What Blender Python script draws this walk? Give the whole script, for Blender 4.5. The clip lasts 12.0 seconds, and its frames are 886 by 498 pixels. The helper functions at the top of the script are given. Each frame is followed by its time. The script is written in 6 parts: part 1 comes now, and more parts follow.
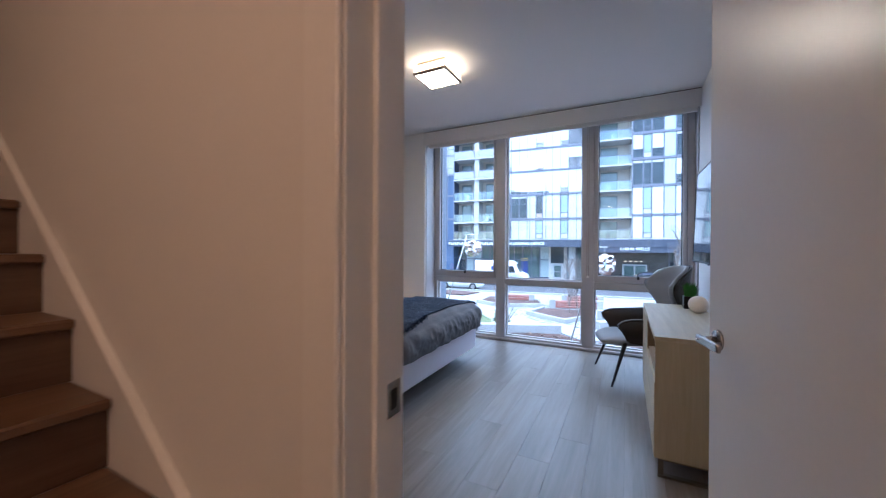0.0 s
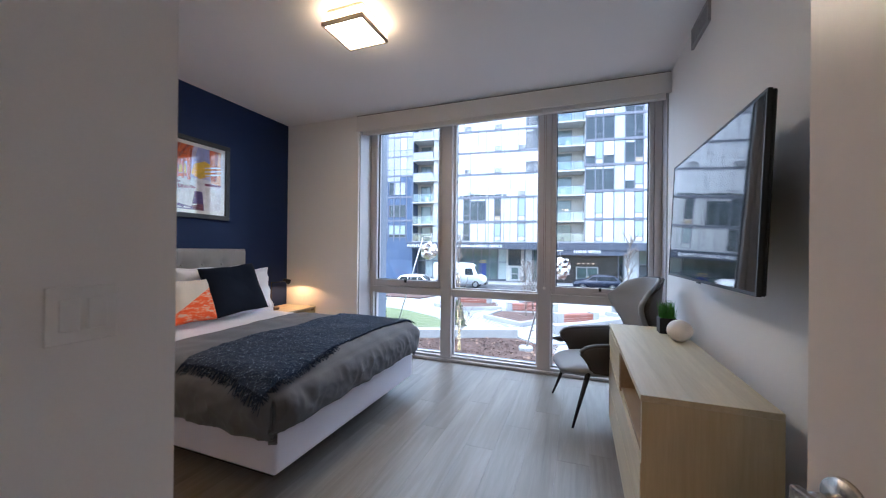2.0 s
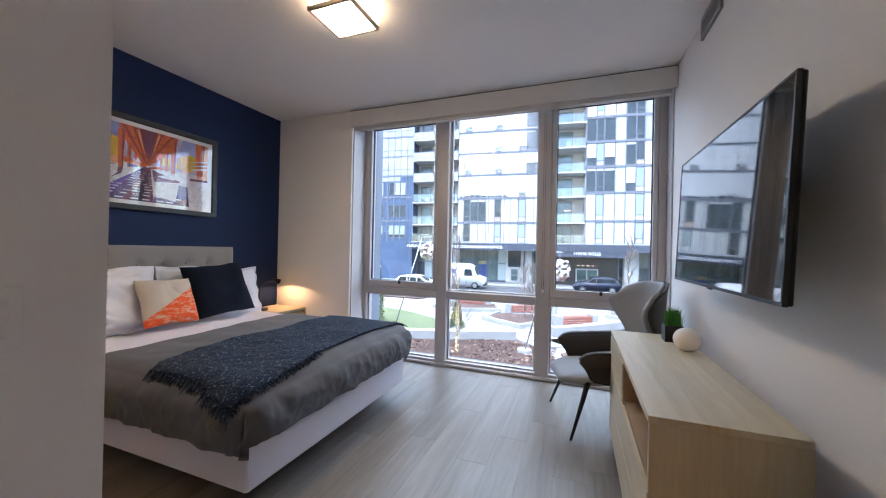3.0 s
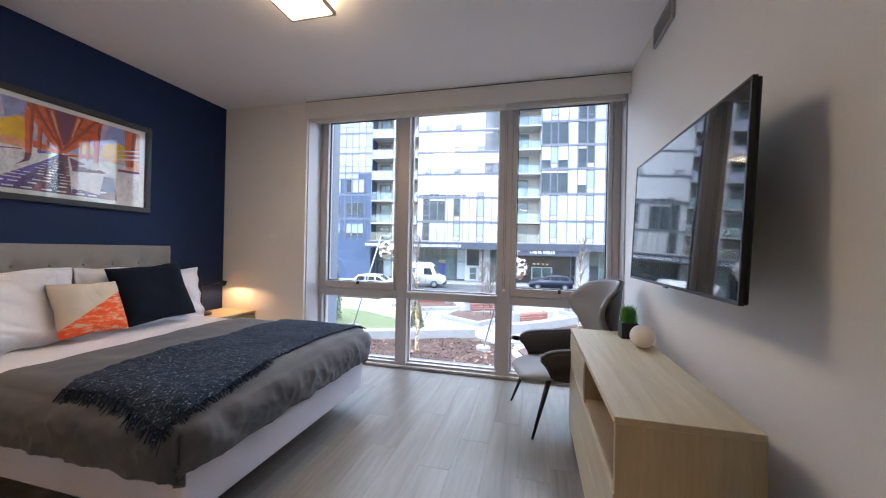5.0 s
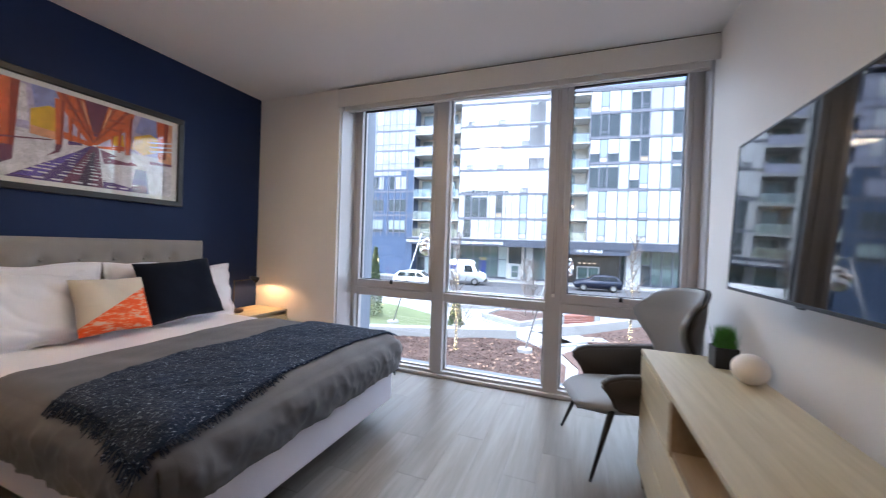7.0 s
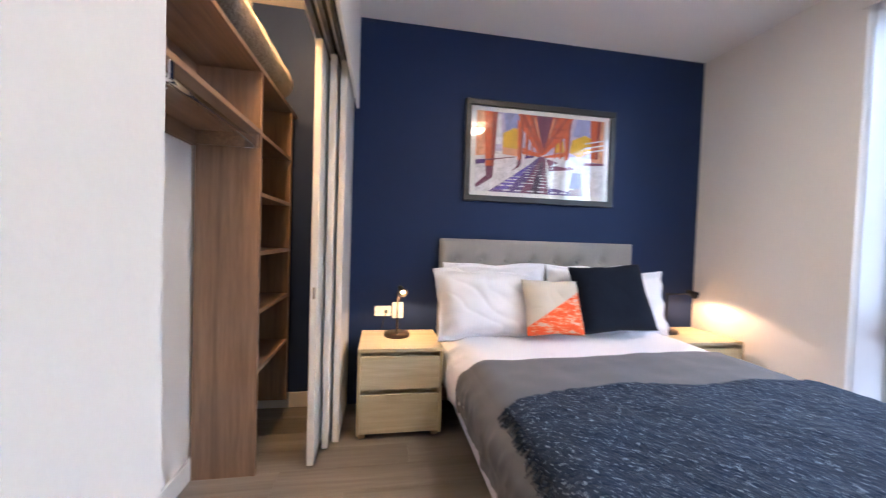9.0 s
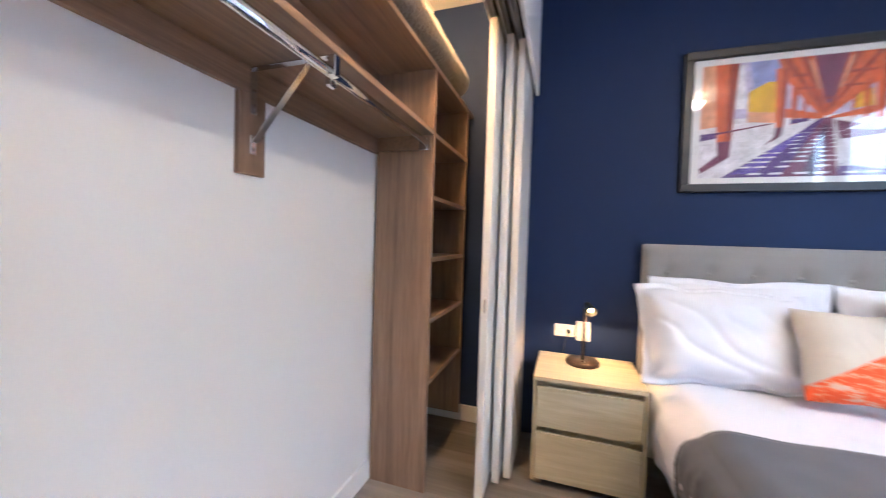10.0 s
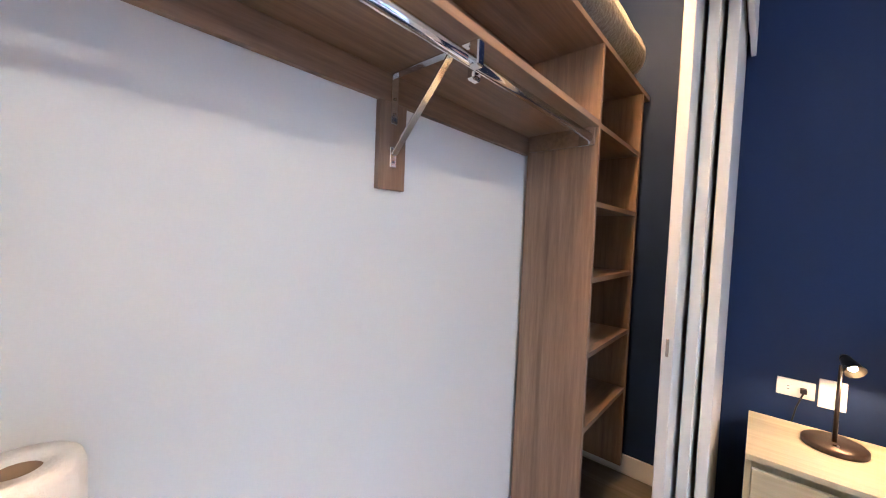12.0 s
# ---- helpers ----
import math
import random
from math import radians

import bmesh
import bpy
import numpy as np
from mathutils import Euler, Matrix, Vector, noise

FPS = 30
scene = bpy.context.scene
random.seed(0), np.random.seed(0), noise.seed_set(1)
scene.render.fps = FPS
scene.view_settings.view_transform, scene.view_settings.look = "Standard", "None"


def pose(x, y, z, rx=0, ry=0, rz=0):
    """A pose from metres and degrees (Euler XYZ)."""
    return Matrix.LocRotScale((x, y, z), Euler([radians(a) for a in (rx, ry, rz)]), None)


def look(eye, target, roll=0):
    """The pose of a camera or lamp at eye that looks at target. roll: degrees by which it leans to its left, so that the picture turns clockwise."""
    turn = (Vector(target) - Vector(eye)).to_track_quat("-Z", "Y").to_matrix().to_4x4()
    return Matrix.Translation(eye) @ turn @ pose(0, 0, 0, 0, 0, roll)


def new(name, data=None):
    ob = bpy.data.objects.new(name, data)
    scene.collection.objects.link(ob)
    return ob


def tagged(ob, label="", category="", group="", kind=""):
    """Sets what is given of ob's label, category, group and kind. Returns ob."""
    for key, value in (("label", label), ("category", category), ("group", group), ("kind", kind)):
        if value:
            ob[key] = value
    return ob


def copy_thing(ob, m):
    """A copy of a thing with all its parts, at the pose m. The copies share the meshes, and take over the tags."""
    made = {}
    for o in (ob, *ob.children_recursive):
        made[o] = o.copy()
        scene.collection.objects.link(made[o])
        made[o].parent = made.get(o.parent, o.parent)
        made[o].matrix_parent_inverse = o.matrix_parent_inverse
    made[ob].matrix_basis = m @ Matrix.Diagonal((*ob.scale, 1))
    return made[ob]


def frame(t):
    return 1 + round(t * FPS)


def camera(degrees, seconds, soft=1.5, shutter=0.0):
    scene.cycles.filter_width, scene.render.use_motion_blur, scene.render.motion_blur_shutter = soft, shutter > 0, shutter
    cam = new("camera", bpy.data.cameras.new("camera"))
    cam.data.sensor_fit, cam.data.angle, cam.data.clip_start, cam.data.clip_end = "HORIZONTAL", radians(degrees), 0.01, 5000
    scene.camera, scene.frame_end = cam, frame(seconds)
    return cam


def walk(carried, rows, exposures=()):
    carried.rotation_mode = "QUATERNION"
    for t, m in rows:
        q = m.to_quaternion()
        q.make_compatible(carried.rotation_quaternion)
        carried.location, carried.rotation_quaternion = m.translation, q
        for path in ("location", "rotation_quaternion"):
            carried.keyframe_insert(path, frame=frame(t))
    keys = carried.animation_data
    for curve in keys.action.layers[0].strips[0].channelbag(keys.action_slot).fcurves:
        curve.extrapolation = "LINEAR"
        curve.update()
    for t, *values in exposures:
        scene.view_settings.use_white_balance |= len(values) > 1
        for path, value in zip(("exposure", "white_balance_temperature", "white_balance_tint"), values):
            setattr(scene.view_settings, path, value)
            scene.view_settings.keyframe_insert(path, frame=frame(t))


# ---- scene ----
cam = camera(102.4, 12.0, 1.1, 0.4)
PATH = [
    (0, (-0.54, 2.823, 1.169), (-1.452, 4.604, 1.163), 0.3),
    (0.5, (-0.56, 3.067, 1.191), (-1.355, 4.902, 1.197), 0.7),
    (1, (-0.621, 3.244, 1.184), (-1.373, 5.097, 1.194), 0.8),
    (1.5, (-0.641, 3.386, 1.203), (-1.353, 5.255, 1.21), 0.9),
    (2, (-0.611, 3.551, 1.214), (-1.32, 5.421, 1.219), 0.6),
    (2.5, (-0.597, 3.649, 1.216), (-1.315, 5.515, 1.225), 1.0),
    (3, (-0.614, 3.698, 1.213), (-1.323, 5.568, 1.221), 1.2),
    (5, (-0.654, 3.762, 1.217), (-1.145, 5.7, 1.223), 1.2),
    (5.5, (-0.62, 3.854, 1.216), (-1.085, 5.799, 1.218), 1.4),
    (6, (-0.591, 3.958, 1.22), (-1.06, 5.902, 1.223), 1.2),
    (6.5, (-0.621, 4.021, 1.233), (-1.148, 5.95, 1.229), 1.5),
    (6.7, (-0.659, 4.056, 1.232), (-1.244, 5.968, 1.222), 1.7),
    (8.3, (-1.177, 4.329, 1.226), (-2.835, 5.446, 1.167), 2.0),
    (8.5, (-1.236, 4.379, 1.218), (-3.038, 5.244, 1.151), 1.8),
    (9, (-1.376, 4.386, 1.196), (-3.347, 4.724, 1.14), 1.9),
    (9.5, (-1.54, 4.366, 1.209), (-3.536, 4.247, 1.151), 1.8),
    (10, (-1.689, 4.372, 1.197), (-3.586, 3.738, 1.138), 1.8),
    (10.5, (-1.789, 4.33, 1.216), (-3.437, 3.199, 1.139), 2.0),
    (11, (-1.84, 4.295, 1.238), (-3.364, 3.003, 1.15), 2.2),
    (11.5, (-1.86, 4.265, 1.245), (-3.356, 2.94, 1.162), 2.5),
    (12, (-1.869, 4.267, 1.248), (-3.36, 2.936, 1.166), 2.3),
]
EXPOSURES = [
    (0.0, 1.92, 4750, 10), (0.8, 1.85, 5000, 11), (1.5, 1.9, 5150, 9), (2.5, 2.1, 5350, 10), (5.5, 2.12, 5600, 11), (6.7, 2.1, 5600, 11),
    (7.6, 2.25, 5500, 11), (8.5, 2.52, 5350, 11), (9.0, 3.05, 5150, 11), (9.5, 3.27, 5000, 10), (10.5, 3.25, 4850, 9), (12.0, 3.22, 4800, 9),
]
walk(cam, [(t, look(eye, target, roll)) for t, eye, target, roll in PATH], EXPOSURES)

# world, sun and lamps
world = bpy.data.worlds.new("world")
scene.world = world
world.use_nodes = True
wn = world.node_tree
sky = wn.nodes.new("ShaderNodeTexSky")
sky.sky_type, sky.sun_disc = "NISHITA", False
sky.sun_elevation, sky.sun_rotation = radians(60), radians(190)
sky.air_density, sky.dust_density, sky.ozone_density = 1.0, 2.0, 1.5
SKY_STRENGTH, SUN_STRENGTH = 0.15, 3.5
wn.nodes["Background"].inputs["Strength"].default_value = SKY_STRENGTH
wn.links.new(sky.outputs["Color"], wn.nodes["Background"].inputs["Color"])
sun_data = bpy.data.lights.new("sun", "SUN")
sun_data.energy, sun_data.angle, sun_data.color = SUN_STRENGTH, radians(160), (1.0, 0.98, 0.96)
sun = new("sun", sun_data)
sun.matrix_basis = look((-0.5, 2.5, 9), (0, 0, 0))


def lamp(name, kind, at, watts, color, size=0.1, target=None, angle=90):
    data = bpy.data.lights.new(name, kind)
    data.energy, data.color = watts, color
    if kind == "AREA":
        data.size = size
    else:
        data.shadow_soft_size = size
    if kind == "SPOT":
        data.spot_size, data.spot_blend = radians(angle), 0.25
    ob = new(name, data)
    ob.matrix_basis = look(at, target or (at[0] + 0.001, at[1], at[2] - 1))
    return ob


WARM = (1.0, 0.66, 0.36)
lamp("bedside_light", "SPOT", (-3.745, 4.552, 0.800), 1.2, (1.0, 0.52, 0.20), 0.02, (-3.70, 4.56, 0.5), 160)
lamp("bedside_light", "SPOT", (-3.70, 6.775, 0.802), 1.5, (1.0, 0.50, 0.20), 0.012, (-3.70, 6.776, 0.3), 166)
lamp("closet_light", "POINT", (-2.70, 3.93, 2.60), 8.5, (1.0, 0.50, 0.16), 0.05)
lamp("hall_light", "POINT", (-0.9, 1.6, 2.35), 7.2, (1.0, 0.50, 0.23), 0.12)


# materials
def nodes_of(name):
    m = bpy.data.materials.new(name)
    m.use_nodes = True
    t = m.node_tree
    return m, t, t.nodes["Principled BSDF"]


def add(t, kind, **values):
    n = t.nodes.new(kind)
    for k, v in values.items():
        n.inputs[k].default_value = v
    return n


def ramp_of(t, fac, stops):
    r = t.nodes.new("ShaderNodeValToRGB")
    e = r.color_ramp.elements
    while len(e) < len(stops):
        e.new(0.5)
    for el, (p, c) in zip(e, stops):
        el.position, el.color = p, (*c, 1)
    t.links.new(fac, r.inputs["Fac"])
    return r


def shade(c, k):
    return tuple(min(1.0, v * k) for v in c)


def paint(name, color, rough=0.5, metal=0.0, var=0.06, fine=60.0, coarse=2.0, bump=0.05, spec=0.5, stretch=(1, 1, 1), sheen=0.0):
    """Plain surface: colour varied at two scales, fine relief."""
    m, t, b = nodes_of(name)
    co = t.nodes.new("ShaderNodeTexCoord")
    mp = add(t, "ShaderNodeMapping", Scale=stretch)
    t.links.new(co.outputs["Object"], mp.inputs["Vector"])
    n1 = add(t, "ShaderNodeTexNoise", Scale=coarse, Detail=4.0)
    n2 = add(t, "ShaderNodeTexNoise", Scale=fine, Detail=6.0)
    for n in (n1, n2):
        t.links.new(mp.outputs["Vector"], n.inputs["Vector"])
    mix = t.nodes.new("ShaderNodeMath")
    mix.operation = "ADD"
    t.links.new(n1.outputs["Fac"], mix.inputs[0])
    t.links.new(n2.outputs["Fac"], mix.inputs[1])
    half = t.nodes.new("ShaderNodeMath")
    half.operation = "MULTIPLY"
    half.inputs[1].default_value = 0.5
    t.links.new(mix.outputs[0], half.inputs[0])
    r = ramp_of(t, half.outputs[0], [(0.3, shade(color, 1 - var)), (0.7, shade(color, 1 + var))])
    t.links.new(r.outputs["Color"], b.inputs["Base Color"])
    b.inputs["Roughness"].default_value, b.inputs["Metallic"].default_value = rough, metal
    b.inputs["Specular IOR Level"].default_value = spec
    if sheen:
        b.inputs["Sheen Weight"].default_value = sheen
    if bump:
        bp = add(t, "ShaderNodeBump", Strength=bump, Distance=0.01)
        t.links.new(n2.outputs["Fac"], bp.inputs["Height"])
        t.links.new(bp.outputs["Normal"], b.inputs["Normal"])
    return m


def wood(name, dark, light, axis=0, rough=0.45, scale=1.0, by_piece=0.0, bump=0.08, knots=0.3):
    """Wood grain along an axis of the thing."""
    m, t, b = nodes_of(name)
    co = t.nodes.new("ShaderNodeTexCoord")
    s = [14.0 * scale] * 3
    s[axis] = 0.9 * scale
    mp = add(t, "ShaderNodeMapping", Scale=s)
    info = t.nodes.new("ShaderNodeObjectInfo")
    off = add(t, "ShaderNodeVectorMath")
    off.operation = "MULTIPLY_ADD"
    off.inputs[1].default_value = (7.3, 5.1, 3.7)
    t.links.new(info.outputs["Random"], off.inputs[0])
    t.links.new(co.outputs["Object"], off.inputs[2])
    t.links.new(off.outputs[0], mp.inputs["Vector"])
    grain = add(t, "ShaderNodeTexNoise", Scale=1.0, Detail=9.0, Roughness=0.62, Distortion=knots)
    fine = add(t, "ShaderNodeTexNoise", Scale=6.0, Detail=4.0, Roughness=0.7)
    for n in (grain, fine):
        t.links.new(mp.outputs["Vector"], n.inputs["Vector"])
    mx = add(t, "ShaderNodeMix", Factor=0.35)
    t.links.new(grain.outputs["Fac"], mx.inputs[2])
    t.links.new(fine.outputs["Fac"], mx.inputs[3])
    r = ramp_of(t, mx.outputs[0], [(0.33, dark), (0.52, tuple((a + c) / 2 for a, c in zip(dark, light))), (0.68, light)])
    last = r.outputs["Color"]
    if by_piece:
        hsv = t.nodes.new("ShaderNodeHueSaturation")
        mr = add(t, "ShaderNodeMapRange")
        mr.inputs["To Min"].default_value, mr.inputs["To Max"].default_value = 1 - by_piece, 1 + by_piece
        t.links.new(info.outputs["Random"], mr.inputs["Value"])
        t.links.new(mr.outputs["Result"], hsv.inputs["Value"])
        t.links.new(last, hsv.inputs["Color"])
        last = hsv.outputs["Color"]
    t.links.new(last, b.inputs["Base Color"])
    rr = add(t, "ShaderNodeMapRange")
    rr.inputs["To Min"].default_value, rr.inputs["To Max"].default_value = rough - 0.08, rough + 0.1
    t.links.new(fine.outputs["Fac"], rr.inputs["Value"])
    t.links.new(rr.outputs["Result"], b.inputs["Roughness"])
    bp = add(t, "ShaderNodeBump", Strength=bump, Distance=0.004)
    t.links.new(mx.outputs[0], bp.inputs["Height"])
    t.links.new(bp.outputs["Normal"], b.inputs["Normal"])
    return m


def weave(name, color, fleck=None, rough=0.85, scale=260.0, bump=0.35, sheen=0.2, amount=0.66, var=0.12, fleck_scale=(120, 120, 120)):
    """Cloth: fine weave, soft folds, and bright flecks if given."""
    m = paint(name, color, rough, 0, var, scale, 4.0, bump, 0.2, sheen=sheen)
    if fleck:
        t = m.node_tree
        b = t.nodes["Principled BSDF"]
        base = b.inputs["Base Color"].links[0].from_socket
        co = t.nodes.new("ShaderNodeTexCoord")
        mp = add(t, "ShaderNodeMapping", Scale=fleck_scale)
        t.links.new(co.outputs["Object"], mp.inputs["Vector"])
        n = add(t, "ShaderNodeTexNoise", Scale=1.0, Detail=2.0, Roughness=0.6)
        t.links.new(mp.outputs["Vector"], n.inputs["Vector"])
        r = ramp_of(t, n.outputs["Fac"], [(amount - 0.02, (0, 0, 0)), (amount + 0.03, (1, 1, 1))])
        mx = t.nodes.new("ShaderNodeMix")
        mx.data_type = "RGBA"
        t.links.new(r.outputs["Color"], mx.inputs["Factor"])
        t.links.new(base, mx.inputs["A"])
        mx.inputs["B"].default_value = (*fleck, 1)
        t.links.new(mx.outputs["Result"], b.inputs["Base Color"])
    return m


def glow(name, color, strength):
    m, t, b = nodes_of(name)
    b.inputs["Base Color"].default_value = (0.8, 0.75, 0.65, 1)
    b.inputs["Emission Color"].default_value = (*color, 1)
    b.inputs["Emission Strength"].default_value = strength
    return m


def pane_glass(name, gloss=0.05, tint=(0.97, 0.99, 0.98)):
    m, t, b = nodes_of(name)
    t.nodes.remove(b)
    clear, shine = t.nodes.new("ShaderNodeBsdfTransparent"), t.nodes.new("ShaderNodeBsdfGlossy")
    clear.inputs["Color"].default_value = (*tint, 1)
    shine.inputs["Roughness"].default_value = 0.0
    mx = t.nodes.new("ShaderNodeMixShader")
    mx.inputs[0].default_value = gloss
    t.links.new(clear.outputs[0], mx.inputs[1])
    t.links.new(shine.outputs[0], mx.inputs[2])
    t.links.new(mx.outputs[0], t.nodes["Material Output"].inputs["Surface"])
    return m


M_WALL = paint("wall_paint", (0.80, 0.785, 0.76), 0.55, var=0.02, fine=180, coarse=1.2, bump=0.04)
M_TRIM = paint("trim_paint", (0.83, 0.82, 0.80), 0.32, var=0.02, fine=90, coarse=1.5, bump=0.02)
M_CEIL = paint("ceiling_paint", (0.84, 0.83, 0.82), 0.7, var=0.02, fine=200, coarse=1.0, bump=0.05)
M_BLUE = paint("navy_paint", (0.0135, 0.028, 0.088), 0.6, var=0.05, fine=150, coarse=1.4, bump=0.05, spec=0.22)
M_DOOR = paint("door_paint", (0.74, 0.72, 0.69), 0.30, var=0.02, fine=50, coarse=1.5, bump=0.03)
M_ALU = paint("window_aluminium", (0.52, 0.51, 0.52), 0.42, 0.35, 0.03, 120, 2, 0.02)
M_GASKET = paint("black_rubber", (0.012, 0.012, 0.014), 0.6, var=0.1)
M_GLASS = pane_glass("window_glass", 0.04)
M_FLOOR = wood("grey_oak_plank", (0.140, 0.122, 0.105), (0.285, 0.262, 0.235), 1, 0.36, 0.45, 0.10, 0.05, 0.9)
M_SUB = paint("subfloor", (0.06, 0.05, 0.045), 0.9)
M_OAK = wood("pale_oak_veneer", (0.43, 0.365, 0.225), (0.61, 0.54, 0.37), 1, 0.42, 0.8, 0.03, 0.05, 1.8)
M_OAKV = wood("pale_oak_end", (0.40, 0.33, 0.19), (0.56, 0.48, 0.31), 2, 0.42, 0.8, 0.03, 0.05, 0.6)
# darker copy of the oak: shade in niche and under nightstands put into colour
M_OAKSHADE = wood("oak_shaded", (0.26, 0.18, 0.10), (0.38, 0.28, 0.17), 1, 0.5, 0.8, 0.03, 0.05, 0.6)
M_WALNUT_X = wood("brown_laminate", (0.145, 0.088, 0.055), (0.37, 0.245, 0.155), 0, 0.45, 0.8, 0.05, 0.05, 1.1)
M_WALNUT_Z = wood("brown_laminate_upright", (0.145, 0.088, 0.055), (0.37, 0.245, 0.155), 2, 0.45, 0.8, 0.05, 0.05, 1.1)
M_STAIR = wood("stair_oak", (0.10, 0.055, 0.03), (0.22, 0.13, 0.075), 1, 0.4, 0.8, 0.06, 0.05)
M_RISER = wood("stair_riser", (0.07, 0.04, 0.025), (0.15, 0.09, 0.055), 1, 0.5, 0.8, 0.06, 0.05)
M_CHROME = paint("chrome", (0.72, 0.72, 0.73), 0.10, 1.0, 0.03, 60, 3, 0.0)
M_NICKEL = paint("satin_nickel", (0.52, 0.48, 0.43), 0.26, 1.0, 0.04, 120, 3, 0.02)
M_BRONZE = paint("dark_bronze", (0.075, 0.055, 0.042), 0.38, 0.7, 0.1, 90, 4, 0.03)
M_BLACK = paint("black_metal", (0.012, 0.012, 0.013), 0.42, 0.3, 0.1, 90, 4, 0.03)
M_LEGMETAL = paint("sled_metal", (0.20, 0.17, 0.14), 0.4, 0.8, 0.08)
M_TVBODY = paint("tv_plastic", (0.010, 0.010, 0.011), 0.35, var=0.1)
M_TVEDGE = paint("tv_bezel", (0.014, 0.014, 0.015), 0.4, 0.0, 0.05)
M_SCREEN = paint("tv_screen", (0.006, 0.007, 0.008), 0.035, var=0.05, bump=0.0, spec=1.0)
M_PLASTIC = paint("white_plastic", (0.78, 0.77, 0.74), 0.35, var=0.02)
# near-black that paints the shade inside gaps, holes and slots
M_SLOT = paint("slot_shade", (0.02, 0.02, 0.02), 0.6)
M_HEAD = weave("grey_linen", (0.30, 0.285, 0.27), None, 0.9, 320, 0.35)
M_SHEET = weave("white_cotton", (0.79, 0.78, 0.82), None, 0.85, 240, 0.12, 0.1, var=0.02)
M_BOX = weave("white_valance_cloth", (0.75, 0.74, 0.83), None, 0.9, 200, 0.12, 0.1, var=0.02)
M_DUVET = weave("charcoal_sateen", (0.114, 0.117, 0.128), None, 0.7, 240, 0.12, 0.15, var=0.06)
M_THROW = weave("navy_knit", (0.010, 0.021, 0.048), (0.31, 0.37, 0.46), 0.95, 90, 0.9, 0.08, 0.64, 0.35, (170, 60, 120))
M_NAVY = weave("navy_velvet", (0.004, 0.007, 0.016), None, 0.9, 120, 0.15, 0.03)
M_CREAM = weave("cream_canvas", (0.62, 0.55, 0.46), None, 0.9, 260, 0.3)
M_CHAIRIN = weave("grey_leather", (0.30, 0.315, 0.33), None, 0.45, 160, 0.08, 0.0, var=0.06)
M_CHAIROUT = weave("charcoal_felt", (0.040, 0.036, 0.034), None, 0.75, 200, 0.2, 0.2)
M_FRAME = wood("black_frame_wood", (0.012, 0.011, 0.011), (0.035, 0.032, 0.03), 1, 0.4, 1.0)
M_MAT = paint("picture_mat", (0.78, 0.77, 0.76), 0.8, var=0.01)
M_PICGLASS = pane_glass("picture_glass", 0.032, (1, 1, 1))
M_CERAMIC = paint("white_ceramic", (0.78, 0.74, 0.70), 0.55, var=0.03, fine=150, bump=0.12)
M_GRASS = paint("artificial_grass", (0.05, 0.22, 0.02), 0.6, var=0.5, fine=40, coarse=20)
M_BOLSTER = weave("taupe_plush", (0.15, 0.125, 0.09), None, 0.95, 60, 0.6, 0.5, var=0.25)
M_ROLL = paint("paper_towel", (0.80, 0.77, 0.72), 0.95, var=0.03, fine=120, bump=0.3)
M_CARD = paint("cardboard", (0.30, 0.20, 0.12), 0.9)
M_DIFF = glow("lamp_diffuser", (1.0, 0.74, 0.46), 21.0)
M_DIFFSIDE = glow("lamp_diffuser_side", (1.0, 0.66, 0.34), 4.0)
M_BULB = glow("bulb_glow", (1.0, 0.50, 0.16), 7.0)


# mesh building
def box(bm, x0, x1, y0, y1, z0, z1, bevel=0.0, seg=1):
    r = bmesh.ops.create_cube(bm, size=1.0)
    vs = r["verts"]
    for v in vs:
        v.co = Vector((x0 + (v.co.x + 0.5) * (x1 - x0), y0 + (v.co.y + 0.5) * (y1 - y0), z0 + (v.co.z + 0.5) * (z1 - z0)))
    if bevel:
        es = list({e for v in vs for e in v.link_edges})
        bmesh.ops.bevel(bm, geom=es, offset=bevel, segments=seg, profile=0.5, affect="EDGES")
    return bm


def boxed(*a, **k):
    return box(bmesh.new(), *a, **k)


def tube(bm, a, b, r0, r1=None, n=12, caps=True):
    """A round bar from a to b."""
    a, b = Vector(a), Vector(b)
    d = b - a
    q = d.to_track_quat("Z", "Y").to_matrix().to_4x4()
    bmesh.ops.create_cone(bm, cap_ends=caps, segments=n, radius1=r0, radius2=r0 if r1 is None else r1, depth=d.length,
                          matrix=Matrix.Translation((a + b) / 2) @ q)
    return bm


def tubed(*a, **k):
    return tube(bmesh.new(), *a, **k)


def ball(bm, at, r, n=16, squash=1.0):
    bmesh.ops.create_uvsphere(bm, u_segments=n, v_segments=max(6, n // 2), radius=r,
                              matrix=Matrix.Translation(at) @ Matrix.Diagonal((1, 1, squash, 1)))
    return bm


def sheet(bm, fn, nu, nv):
    """A grid of faces over fn(u, v), u and v from 0 to 1."""
    rows = [[bm.verts.new(fn(i / nu, j / nv)) for j in range(nv + 1)] for i in range(nu + 1)]
    for i in range(nu):
        for j in range(nv):
            bm.faces.new((rows[i][j], rows[i + 1][j], rows[i + 1][j + 1], rows[i][j + 1]))
    return bm


def spin(bm, profile, at=(0, 0, 0), n=24):
    """A turned shape from (radius, height) pairs."""
    at = Vector(at)
    rows = [[bm.verts.new(at + Vector((r * math.cos(2 * math.pi * k / n), r * math.sin(2 * math.pi * k / n), z))) for k in range(n)]
            for r, z in profile]
    for a, b in zip(rows, rows[1:]):
        for k in range(n):
            bm.faces.new((a[k], a[(k + 1) % n], b[(k + 1) % n], b[k]))
    if profile[0][0] > 0:
        bm.faces.new(rows[0][::-1])
    if profile[-1][0] > 0:
        bm.faces.new(rows[-1])
    return bm


